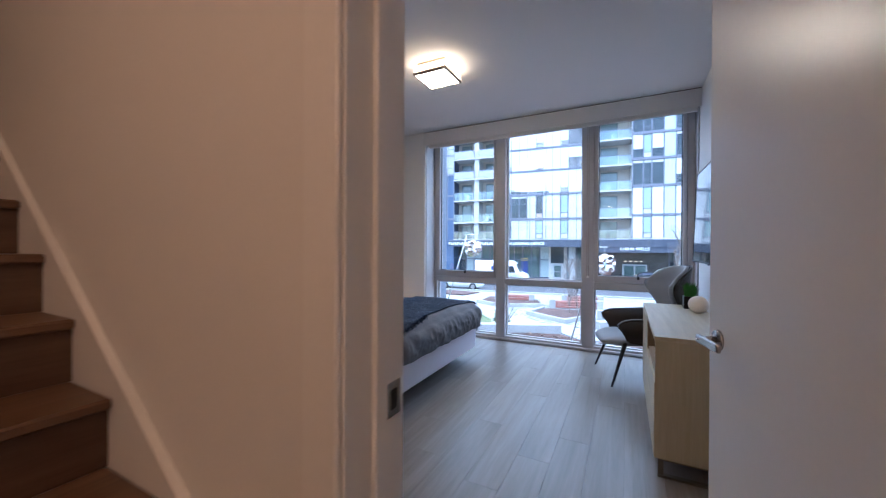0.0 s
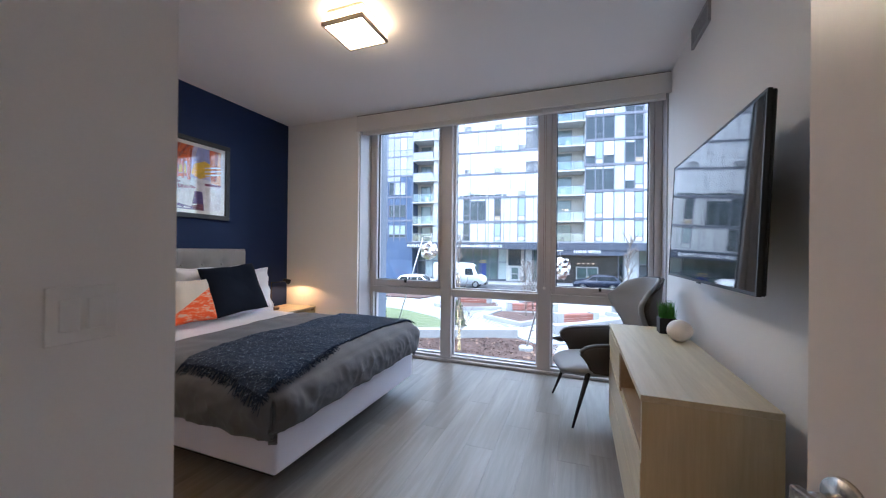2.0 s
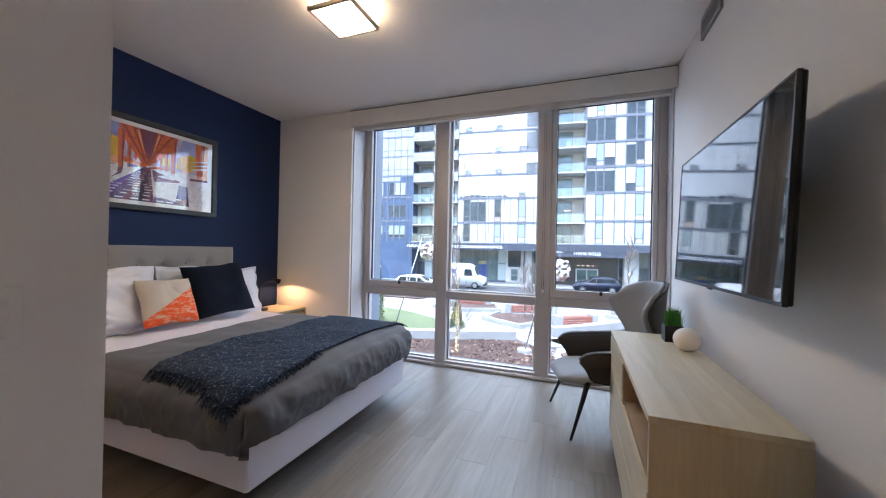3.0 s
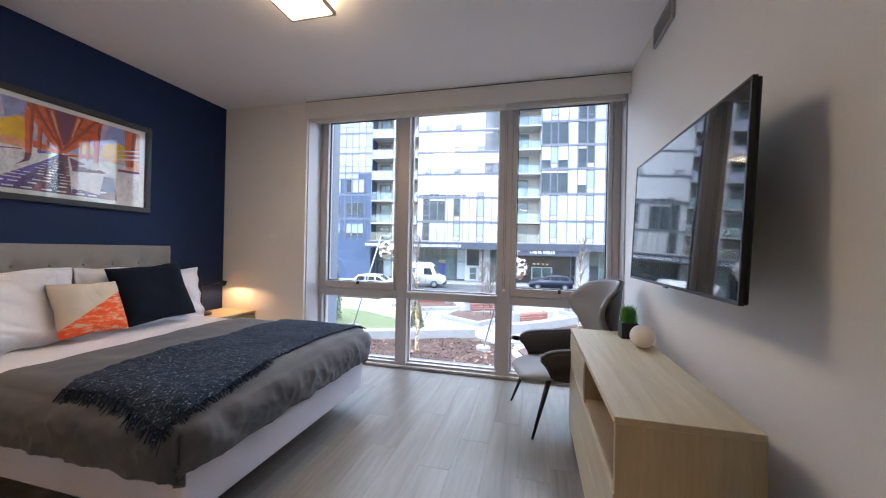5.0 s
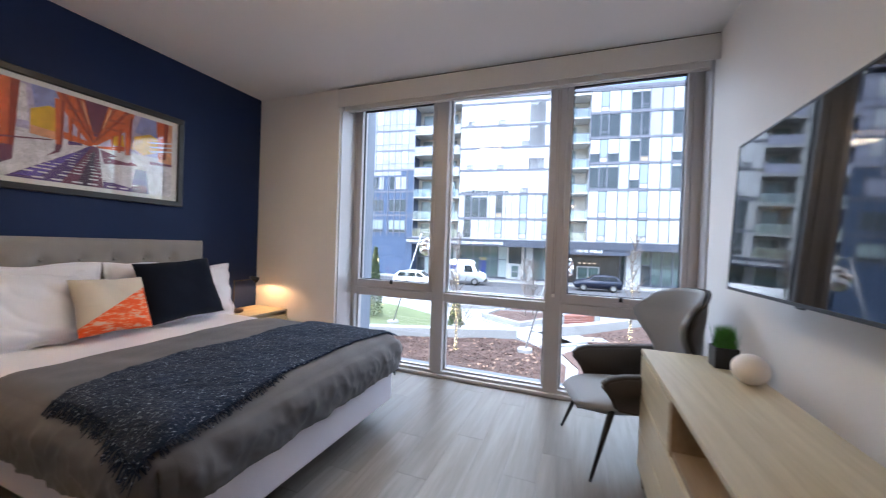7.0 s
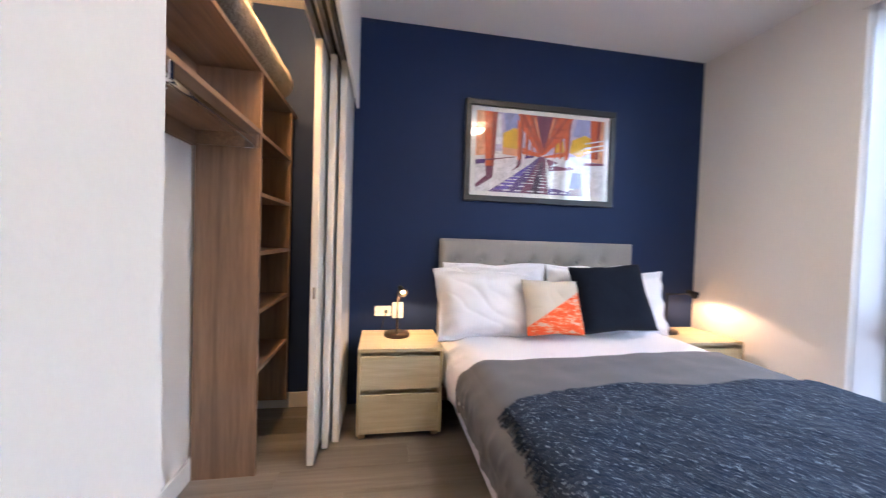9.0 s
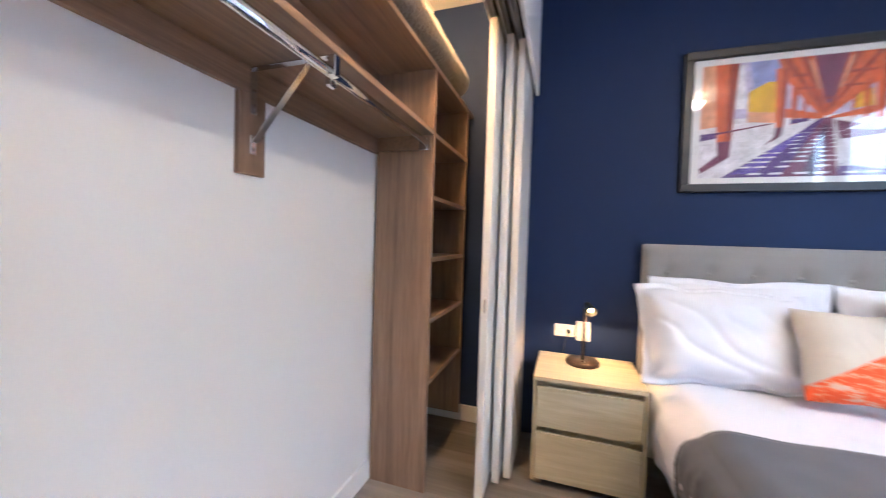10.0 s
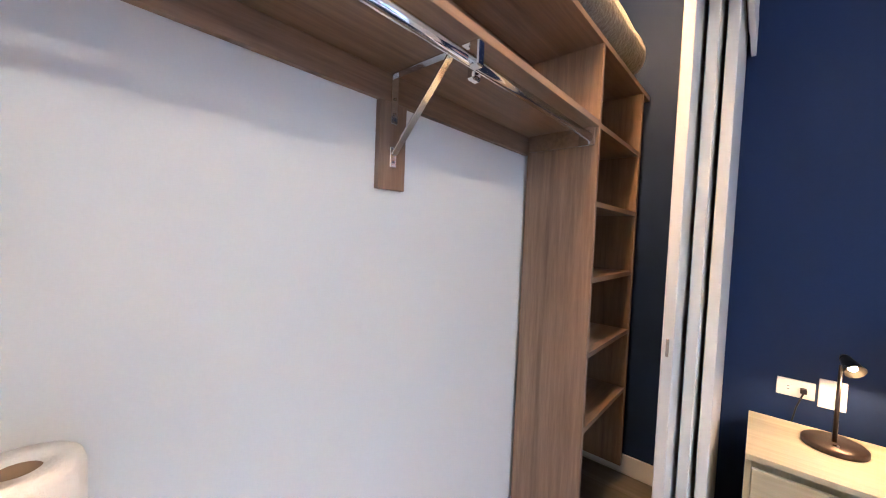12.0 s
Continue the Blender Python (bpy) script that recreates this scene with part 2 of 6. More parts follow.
def thicken(bm, t):
    """Gives a sheet its thickness, away from its normals."""
    bmesh.ops.recalc_face_normals(bm, faces=bm.faces)
    bm.normal_update()
    rim = [e for e in bm.edges if e.is_boundary]
    faces = bm.faces[:]
    low = {v: bm.verts.new(v.co - v.normal * t) for v in bm.verts[:]}
    for f in faces:
        bm.faces.new([low[v] for v in reversed(f.verts)])
    for e in rim:
        a, b = e.verts
        bm.faces.new((a, b, low[b], low[a]))
    return bm


def mesh_of(name, bm, material, smooth=False):
    bmesh.ops.recalc_face_normals(bm, faces=bm.faces)
    me = bpy.data.meshes.new(name)
    if smooth:
        for f in bm.faces:
            f.smooth = True
    bm.to_mesh(me)
    bm.free()
    me.materials.append(material)
    return me


def base_of(ob):
    while ob.parent:
        ob = ob.parent
    return ob.matrix_basis


def thing(name, m, label, category, group="", kind=""):
    ob = new(name)
    ob.empty_display_size = 0.1
    ob.matrix_basis = m if isinstance(m, Matrix) else Matrix.Translation(m)
    return tagged(ob, label, category, group, kind)


def part(name, bm, material, parent, label="", smooth=False, local=False):
    """One mesh under a thing or a part; built in the world's places unless local."""
    if not local:
        bm.transform(base_of(parent).inverted())
    ob = new(name, mesh_of(name, bm, material, smooth))
    ob.parent = parent
    return tagged(ob, label) if label else ob


def solid(name, bm, material, label, category, group="", kind="", smooth=False):
    """A thing that is one mesh."""
    ob = new(name, mesh_of(name, bm, material, smooth))
    return tagged(ob, label, category, group, kind)


def setting(name, bm, material, label, category="wall", smooth=False):
    return solid(name, bm, material, label, category, "", "structure", smooth)


# the room's measures
FLOOR_Z, CEIL_Z = 0.0, 2.71
EAST, WEST, NORTH, SOUTH = 0.10, -3.95, 6.96, 3.45
WIN_Y = 7.22
HALL_Y = 3.275
DOOR_L, DOOR_R, DOOR_H = -0.955, -0.14, 2.08
CLOSET_E0, CLOSET_E1, CLOSET_S, CLOSET_N = -1.757, -1.602, 3.50, 4.20

# shell
setting("wall_east", boxed(EAST, EAST + 0.15, -0.5, 7.6, -0.1, 3.0), M_WALL, "off-white painted bedroom wall carrying the television")
w = boxed(WEST - 0.15, WEST, CLOSET_S - 0.1, 7.35, -0.1, 3.0)
setting("wall_west", w, M_BLUE, "dark navy blue painted accent wall behind the bed")
n = boxed(WEST, -2.935, NORTH, 7.52, -0.1, 3.0)
setting("wall_north", n, M_WALL, "off-white wall strip beside the tall window")
n = boxed(-2.935, EAST, NORTH + 0.02, 7.52, 2.72, 3.0)
setting("wall_above_window", n, M_WALL, "wall above the tall window")
s_ = bmesh.new()
box(s_, CLOSET_E1, DOOR_L - 0.02, HALL_Y, SOUTH, -0.1, 3.0)
box(s_, DOOR_R + 0.02, EAST, HALL_Y, SOUTH, -0.1, 3.0)
box(s_, DOOR_L - 0.02, DOOR_R + 0.02, HALL_Y, SOUTH, DOOR_H + 0.02, 3.0)
setting("wall_south", s_, M_WALL, "off-white wall with the bedroom doorway")
setting("wall_closet_back", boxed(WEST, CLOSET_E1, HALL_Y, CLOSET_S, -0.1, 3.0), M_WALL, "white painted back wall of the closet")
setting("wall_closet_side", boxed(CLOSET_E0, CLOSET_E1, CLOSET_S, 4.18, -0.1, 3.0), M_WALL, "off-white partition between entry and closet")
h_ = bmesh.new()
box(h_, WEST, CLOSET_E0, 4.02, CLOSET_N, 2.24, 2.71)
box(h_, WEST, CLOSET_E0, 4.185, CLOSET_N + 0.002, 2.085, 2.24)
setting("wall_closet_header", h_, M_TRIM, "white header and fascia over the closet opening")
setting("ceiling", boxed(WEST - 0.1, EAST + 0.1, 3.3, 7.4, CEIL_Z, CEIL_Z + 0.2), M_CEIL, "smooth white painted ceiling", "ceiling")
setting("ceiling_hall", boxed(-4.6, EAST + 0.1, -0.5, 3.3, 2.62, 2.82), M_CEIL, "plain hall ceiling", "ceiling")
setting("floor", boxed(-4.6, EAST + 0.1, -0.5, 7.35, -0.2, -0.012), M_SUB, "floor under grey oak planks", "floor")
setting("wall_hall_north", boxed(-4.6, WEST, HALL_Y, HALL_Y + 0.2, -0.1, 3.0), M_WALL, "off-white hall wall beside the stairs")
setting("wall_hall_south", boxed(-4.6, EAST, -0.6, -0.5, -0.1, 3.0), M_WALL, "plain hall wall")
setting("wall_hall_west", boxed(-4.7, -4.6, -0.6, 3.5, -0.1, 3.0), M_WALL, "plain hall end wall")

# baseboards
bb = [
    ("baseboard", CLOSET_E1 - 0.001, -1.14, SOUTH, SOUTH + 0.013),
    ("baseboard", EAST - 0.013, EAST, 4.25, NORTH + 0.2),
    ("baseboard", WEST, -2.935, NORTH - 0.013, NORTH),
    ("baseboard", WEST, WEST + 0.013, 4.24, NORTH - 0.013),
    ("baseboard", WEST, WEST + 0.013, CLOSET_S + 0.013, 4.02),
    ("baseboard", WEST, CLOSET_E0, CLOSET_S, CLOSET_S + 0.013),
    ("baseboard", CLOSET_E0 - 0.013, CLOSET_E0, CLOSET_S + 0.013, 4.02),
    ("baseboard", CLOSET_E1, CLOSET_E1 + 0.013, SOUTH + 0.013, 4.18),
]
for nm, x0, x1, y0, y1 in bb:
    setting(nm, boxed(x0, x1, y0, y1, 0.0, 0.105, 0.003), M_TRIM, "white painted baseboard", "baseboard")

# door frame with stop, casing and strike plate
door_frame = thing("door_frame", (DOOR_L, HALL_Y, 0), "white painted door frame with stop and casing", "door frame", "", "structure")
part("left_jamb", boxed(DOOR_L - 0.02, DOOR_L, HALL_Y, SOUTH + 0.002, 0, DOOR_H, 0.002), M_TRIM, door_frame)
part("right_jamb", boxed(DOOR_R, DOOR_R + 0.02, HALL_Y, SOUTH + 0.002, 0, DOOR_H, 0.002), M_TRIM, door_frame)
part("head_jamb", boxed(DOOR_L - 0.02, DOOR_R + 0.02, HALL_Y, SOUTH + 0.002, DOOR_H, DOOR_H + 0.02, 0.002), M_TRIM, door_frame)
part("left_stop", boxed(DOOR_L, DOOR_L + 0.012, HALL_Y + 0.072, HALL_Y + 0.108, 0, DOOR_H, 0.002), M_TRIM, door_frame)
part("right_stop", boxed(DOOR_R - 0.012, DOOR_R, HALL_Y + 0.072, HALL_Y + 0.108, 0, DOOR_H, 0.002), M_TRIM, door_frame)
for y0, y1, nm in ((HALL_Y - 0.014, HALL_Y, "hall_casing"), (SOUTH, SOUTH + 0.012, "room_casing")):
    part(nm, boxed(DOOR_L - 0.085, DOOR_L - 0.004, y0, y1, 0, DOOR_H + 0.085, 0.004), M_TRIM, door_frame)
    part(nm, boxed(DOOR_R + 0.004, DOOR_R + 0.085, y0, y1, 0, DOOR_H + 0.085, 0.004), M_TRIM, door_frame)
    part(nm, boxed(DOOR_L - 0.004, DOOR_R + 0.004, y0, y1, DOOR_H + 0.004, DOOR_H + 0.085, 0.004), M_TRIM, door_frame)
strike = part("strike_plate", boxed(DOOR_L - 0.001, DOOR_L + 0.002, 3.395, 3.44, 0.83, 0.90, 0.001), M_NICKEL, door_frame, "satin nickel strike plate")
part("latch_hole", boxed(DOOR_L + 0.0015, DOOR_L + 0.0025, 3.407, 3.427, 0.845, 0.885), M_SLOT, strike)

# door leaf, swung open into the room
hinge, tip = Vector((-0.135, 3.452)), Vector((-0.300, 4.220))
ang = math.degrees(math.atan2(tip.y - hinge.y, tip.x - hinge.x))
LEAF = (tip - hinge).length
door = thing("door_1", pose(hinge.x, hinge.y, 0, 0, 0, ang), "white flush door standing open, satin lever handle", "door", "", "structure")
part("leaf", boxed(0, LEAF, -0.042, 0.0, 0.012, DOOR_H - 0.005, 0.002), M_DOOR, door, local=True)
for side, y in ((1, 0.0), (-1, -0.042)):
    hx, hz = LEAF - 0.062, 0.895
    h = bmesh.new()
    tube(h, (hx, y, hz), (hx, y + side * 0.009, hz), 0.031, 0.029, 28)
    tube(h, (hx, y + side * 0.009, hz), (hx, y + side * 0.052, hz), 0.0115, 0.0105, 16)
    handle = part("handle", h, M_NICKEL, door, "satin nickel lever handle", True, True)
    l = boxed(hx - 0.012, hx + 0.012, -0.007, 0.007, -0.012, 0.012, 0.004, 2)
    for v in l.verts:
        if v.co.x > hx:
            v.co.x = hx + 0.013
    bmesh.ops.translate(l, verts=l.verts, vec=(0, y + side * 0.050, hz))
    for v in l.verts:
        if v.co.x < hx:
            v.co.x -= 0.105
            v.co.z *= 1.0
    part("lever", l, M_NICKEL, handle, "", False, True)
    part("latch_button", tubed((hx, y + side * 0.056, hz), (hx, y + side * 0.060, hz), 0.004, n=10), M_CHROME, handle, "", False, True)
for z in (0.22, 1.04, 1.86):
    part("hinge", tubed((-0.004, 0.004, z - 0.045), (-0.004, 0.004, z + 0.045), 0.007, n=10), M_NICKEL, door, "satin nickel hinge", True, True)

# light switch on the entry wall
sw = thing("light_switch", (CLOSET_E1, 3.99, 1.07), "white double rocker light switch plate on the wall", "light switch")
part("plate", boxed(CLOSET_E1, CLOSET_E1 + 0.007, 3.93, 4.05, 1.01, 1.13, 0.002), M_PLASTIC, sw)
for y in (3.967, 4.013):
    part("rocker", boxed(CLOSET_E1 + 0.006, CLOSET_E1 + 0.011, y - 0.017, y + 0.017, 1.036, 1.104, 0.002), M_PLASTIC, sw)

# stairs in the hall, with skirt board
stairs = thing("staircase", (-1.9, 2.8, 0), "brown oak staircase with a white skirt board", "stairs", "", "structure")
NOSE0, RISE, RUN = -1.745, 0.187, 0.232
for k in range(-3, 8):
    nx, nz = NOSE0 - RUN * k, 0.768 + RISE * k
    part("tread", boxed(nx - RUN - 0.03, nx, 2.25, HALL_Y - 0.012, nz - 0.03, nz, 0.006), M_STAIR, stairs)
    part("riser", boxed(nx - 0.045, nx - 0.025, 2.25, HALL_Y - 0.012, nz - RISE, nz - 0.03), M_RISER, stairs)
sk = bmesh.new()
pts = [(-0.70, 0.0), (-0.72, 0.085), (-4.4, 2.86), (-4.4, 2.5), (-1.1, 0.0)]
for y in (HALL_Y - 0.012, HALL_Y):
    sk.faces.new([sk.verts.new((x, y, z)) for x, z in pts])
vs = list(sk.verts)
for k in range(5):
    sk.faces.new((vs[k], vs[(k + 1) % 5], vs[5 + (k + 1) % 5], vs[5 + k]))
part("skirt_board", sk, M_TRIM, stairs, "white painted skirt board")
cap = bmesh.new()
a_, b_ = Vector((-0.72, HALL_Y - 0.008, 0.085)), Vector((-4.4, HALL_Y - 0.008, 2.868))
box(cap, 0, (b_ - a_).length, -0.012, 0.006, -0.022, 0.022, 0.005)
cap.transform(Matrix.Translation(a_) @ (b_ - a_).to_track_quat("X", "Y").to_matrix().to_4x4())
for v in cap.verts:
    v.co.y = min(max(v.co.y, HALL_Y - 0.022), HALL_Y - 0.001)
part("skirt_cap", cap, M_TRIM, stairs, "white cap moulding")

# tall window: frames, sashes, panes, roller shade box
WX0, WX1 = -2.935, EAST
MUL = ((-2.02, -1.90), (-0.985, -0.86))
GLASS_Y = WIN_Y + 0.06
window = thing("window_1", (-1.4, WIN_Y, 0), "floor to ceiling aluminium window in three bays", "window", "", "structure")
part("window_frame", boxed(WX0, WX0 + 0.05, WIN_Y, WIN_Y + 0.13, 0, 2.72, 0.003), M_ALU, window)
part("window_frame", boxed(WX1 - 0.075, WX1, WIN_Y, WIN_Y + 0.13, 0, 2.72, 0.003), M_ALU, window)
part("window_frame", boxed(WX0 + 0.05, WX1 - 0.075, WIN_Y, WIN_Y + 0.13, 0.0, 0.055, 0.003), M_ALU, window)
part("window_frame", boxed(WX0 + 0.05, WX1 - 0.075, WIN_Y, WIN_Y + 0.13, 2.62, 2.72, 0.003), M_ALU, window)
part("jamb_liner", boxed(WX0 + 0.0005, WX0 + 0.012, 6.985, WIN_Y, 0.0, 2.72, 0.002), M_ALU, window)
part("jamb_liner", boxed(WX1 - 0.012, WX1 - 0.0005, 7.06, WIN_Y, 0.0, 2.72, 0.002), M_ALU, window)
part("window_sill", boxed(WX0 + 0.012, WX1 - 0.012, WIN_Y - 0.035, WIN_Y, 0.0, 0.03, 0.004), M_ALU, window)
for x0, x1 in MUL:
    part("mullion", boxed(x0, x1, WIN_Y - 0.012, WIN_Y + 0.13, 0.03, 2.72, 0.004), M_ALU, window)
bays = ((WX0 + 0.05, MUL[0][0]), (MUL[0][1], MUL[1][0]), (MUL[1][1], WX1 - 0.075))
for k, (x0, x1) in enumerate(bays):
    part("transom", boxed(x0, x1, WIN_Y - 0.006, WIN_Y + 0.12, 0.712, 0.785, 0.004), M_ALU, window)
    lo = part("lower_pane", boxed(x0 + 0.018, x1 - 0.018, GLASS_Y, GLASS_Y + 0.008, 0.07, 0.697), M_GLASS, window, "clear glass pane")
    lo.visible_shadow = False
    gk = bmesh.new()
    box(gk, x0, x0 + 0.018, GLASS_Y - 0.012, GLASS_Y + 0.02, 0.055, 0.712)
    box(gk, x1 - 0.018, x1, GLASS_Y - 0.012, GLASS_Y + 0.02, 0.055, 0.712)
    box(gk, x0 + 0.018, x1 - 0.018, GLASS_Y - 0.012, GLASS_Y + 0.02, 0.055, 0.07)
    box(gk, x0 + 0.018, x1 - 0.018, GLASS_Y - 0.012, GLASS_Y + 0.02, 0.697, 0.712)
    part("glazing_bead", gk, M_ALU, window)
    if k == 1:
        gx0, gx1, gz0, gz1 = x0 + 0.026, x1 - 0.015, 0.80, 2.60
        fr = bmesh.new()
        box(fr, x0, gx0, GLASS_Y - 0.012, GLASS_Y + 0.02, 0.785, 2.62)
        box(fr, gx1, x1, GLASS_Y - 0.012, GLASS_Y + 0.02, 0.785, 2.62)
        box(fr, gx0, gx1, GLASS_Y - 0.012, GLASS_Y + 0.02, 0.785, gz0)
        box(fr, gx0, gx1, GLASS_Y - 0.012, GLASS_Y + 0.02, gz1, 2.62)
        part("glazing_bead", fr, M_ALU, window)
    else:
        gx0, gx1, gz0, gz1 = x0 + 0.046, x1 - 0.040, 0.865, 2.59
        fr = bmesh.new()
        box(fr, x0 + 0.004, gx0, WIN_Y - 0.008, WIN_Y + 0.09, 0.79, 2.615, 0.004)
        box(fr, gx1, x1 - 0.004, WIN_Y - 0.008, WIN_Y + 0.09, 0.79, 2.615, 0.004)
        box(fr, gx0, gx1, WIN_Y - 0.008, WIN_Y + 0.09, 0.79, gz0, 0.004)
        box(fr, gx0, gx1, WIN_Y - 0.008, WIN_Y + 0.09, gz1, 2.615, 0.004)
        sash = part("sash", fr, M_ALU, window, "operable aluminium sash")
        gs = bmesh.new()
        for q in ((gx0, gx0 + 0.008, gz0, gz1), (gx1 - 0.008, gx1, gz0, gz1), (gx0 + 0.008, gx1 - 0.008, gz0, gz0 + 0.006), (gx0 + 0.008, gx1 - 0.008, gz1 - 0.012, gz1)):
            box(gs, q[0], q[1], WIN_Y + 0.03, WIN_Y + 0.05, q[2], q[3])
        part("gasket", gs, M_GASKET, sash, "black rubber gasket")
        hl = bmesh.new()
        cx = (gx0 + gx1) / 2
        box(hl, cx - 0.06, cx + 0.06, WIN_Y - 0.022, WIN_Y - 0.008, 0.80, 0.822, 0.004)
        part("sash_pull", hl, M_ALU, sash)
        lv_ = boxed(cx - 0.012, cx + 0.012, WIN_Y - 0.030, WIN_Y - 0.008, 0.836, 0.872, 0.003)
        box(lv_, cx - 0.005, cx + 0.005, WIN_Y - 0.050, WIN_Y - 0.028, 0.850, 0.864, 0.002)
        part("sash_lock", lv_, M_BLACK, sash, "small black sash lock")
    up = part("upper_pane", boxed(gx0, gx1, GLASS_Y, GLASS_Y + 0.008, gz0, gz1), M_GLASS, window, "clear glass pane")
    up.visible_shadow = False
part("outer_ledge", boxed(WX0, WX1, WIN_Y + 0.13, WIN_Y + 0.42, -0.3, -0.02, 0.01), paint("ledge_metal", (0.15, 0.17, 0.205), 0.5, 0.0, 0.08), window, "grey metal ledge outside the glass")

M_SHADEBOX = paint("shade_fascia", (0.74, 0.73, 0.71), 0.4, var=0.02)
shade_box = thing("roller_shade", (-1.43, 7.0, 2.577), "white roller shade cassette above the window", "window blind")
part("fascia", boxed(-2.955, EAST - 0.003, 6.945, 6.956, 2.53, 2.701, 0.002), M_SHADEBOX, shade_box)
part("end_cap", boxed(-2.955, -2.948, 6.957, 7.10, 2.53, 2.701), M_SHADEBOX, shade_box)
part("cassette_back", boxed(-2.95, EAST - 0.003, 7.10, 7.11, 2.53, 2.701), M_SHADEBOX, shade_box)
# solid black strip in place of the gap's shade
part("shadow_gap", boxed(-2.95, EAST - 0.003, 6.952, 7.10, 2.703, 2.709), M_SLOT, shade_box, "black strip painted as the shade in the gap under the ceiling")
part("shade_roll", tubed((-2.94, 7.03, 2.635), (EAST - 0.01, 7.03, 2.635), 0.04, n=18), M_SHADEBOX, shade_box, "", True)
for x0, x1 in ((-2.90, -0.935), (-0.915, EAST - 0.04)):
    part("hem_bar", boxed(x0, x1, 6.985, 7.0, 2.50, 2.60, 0.003), M_SHADEBOX, shade_box)

for x in (-0.930, -0.912):
    part("bead_chain", tubed((x, 7.185, 0.86), (x, 7.185, 2.55), 0.0022, n=6), M_NICKEL, shade_box, "thin steel bead chain")
part("chain_weight", boxed(-0.933, -0.909, 7.180, 7.190, 0.835, 0.862, 0.003), M_PLASTIC, shade_box)

# supply vent high on the wall
vent = thing("wall_vent", (EAST, 6.3, 2.45), "grey supply air register high on the wall", "vent")
VY0, VY1, VZ0, VZ1 = 6.03, 6.36, 2.565, 2.70
vf = bmesh.new()
for q in ((VY0, VY1, VZ0, VZ0 + 0.02), (VY0, VY1, VZ1 - 0.02, VZ1), (VY0, VY0 + 0.02, VZ0 + 0.02, VZ1 - 0.02), (VY1 - 0.02, VY1, VZ0 + 0.02, VZ1 - 0.02)):
    box(vf, EAST - 0.016, EAST, *q)
M_VENT = paint("grey_register", (0.30, 0.30, 0.295), 0.5, var=0.05)
part("frame", vf, M_VENT, vent)
# black sheet paints the shade inside the register
part("backing", boxed(EAST - 0.004, EAST - 0.002, VY0 + 0.02, VY1 - 0.02, VZ0 + 0.02, VZ1 - 0.02), M_SLOT, vent, "black sheet painted as the shade behind the slats")
for k in range(9):
    z = VZ0 + 0.028 + k * 0.0105
    b_ = boxed(EAST - 0.015, EAST - 0.005, VY0 + 0.02, VY1 - 0.02, z, z + 0.004)
    part("slat", b_, M_VENT, vent)

# ceiling lamp
LX, LY, LS = -1.97, 5.50, 0.147
clamp = thing("ceiling_light", (LX, LY, CEIL_Z), "square flush ceiling light with glowing white diffuser", "ceiling light")
M_LAMPMETAL = paint("brushed_champagne", (0.42, 0.35, 0.27), 0.35, 0.8, 0.06)
part("mount", boxed(LX - LS + 0.02, LX + LS - 0.02, LY - LS + 0.02, LY + LS - 0.02, 2.675, CEIL_Z - 0.001, 0.003), M_LAMPMETAL, clamp, "brushed metal mounting box")
part("diffuser_side", boxed(LX - LS, LX + LS, LY - LS, LY + LS, 2.625, 2.675, 0.003), M_DIFFSIDE, clamp, "glowing acrylic side band")
rim = bmesh.new()
for q in ((LX - LS - 0.004, LX + LS + 0.004, LY - LS - 0.004, LY - LS + 0.012), (LX - LS - 0.004, LX + LS + 0.004, LY + LS - 0.012, LY + LS + 0.004),
          (LX - LS - 0.004, LX - LS + 0.012, LY - LS + 0.012, LY + LS - 0.012), (LX + LS - 0.012, LX + LS + 0.004, LY - LS + 0.012, LY + LS - 0.012)):
    box(rim, *q, 2.600, 2.625)
part("rim", rim, M_LAMPMETAL, clamp, "brushed metal rim")
part("diffuser", boxed(LX - LS + 0.012, LX + LS - 0.012, LY - LS + 0.012, LY + LS - 0.012, 2.606, 2.620), M_DIFF, clamp, "glowing white diffuser")

# television on a wall bracket
TX, TY0, TY1, TZ0, TZ1 = -0.055, 4.96, 6.13, 1.075, 1.737
tv = thing("television", (TX, (TY0 + TY1) / 2, TZ0), "black flat screen television switched off on a wall bracket", "television")
part("body", boxed(TX + 0.012, TX + 0.026, TY0 + 0.002, TY1 - 0.002, TZ0 + 0.002, TZ1 - 0.002, 0.004), M_TVBODY, tv)
part("rear_bulge", boxed(TX + 0.026, TX + 0.06, TY0 + 0.3, TY1 - 0.3, TZ0 + 0.05, TZ1 - 0.25, 0.01), M_TVBODY, tv)
be = bmesh.new()
for q in ((TY0, TY1, TZ1 - 0.008, TZ1), (TY0, TY1, TZ0, TZ0 + 0.012), (TY0, TY0 + 0.008, TZ0 + 0.012, TZ1 - 0.008), (TY1 - 0.008, TY1, TZ0 + 0.012, TZ1 - 0.008)):
    box(be, TX - 0.002, TX + 0.012, *q)
part("bezel", be, M_TVEDGE, tv, "thin dark metal bezel")
part("screen", boxed(TX, TX + 0.010, TY0 + 0.008, TY1 - 0.008, TZ0 + 0.012, TZ1 - 0.008), M_SCREEN, tv, "glossy black screen")
part("badge", boxed(TX - 0.004, TX + 0.004, (TY0 + TY1) / 2 - 0.02, (TY0 + TY1) / 2 + 0.02, TZ0 - 0.006, TZ0), M_TVEDGE, tv)
part("bracket", boxed(TX + 0.06, EAST + 0.02, 5.35, 5.75, 1.28, 1.52, 0.005), M_BLACK, tv, "black wall bracket")
# the set leans back a little on its bracket
tv.matrix_basis = pose(TX - 0.025, (TY0 + TY1) / 2, TZ0, 0, 2.2, 0)

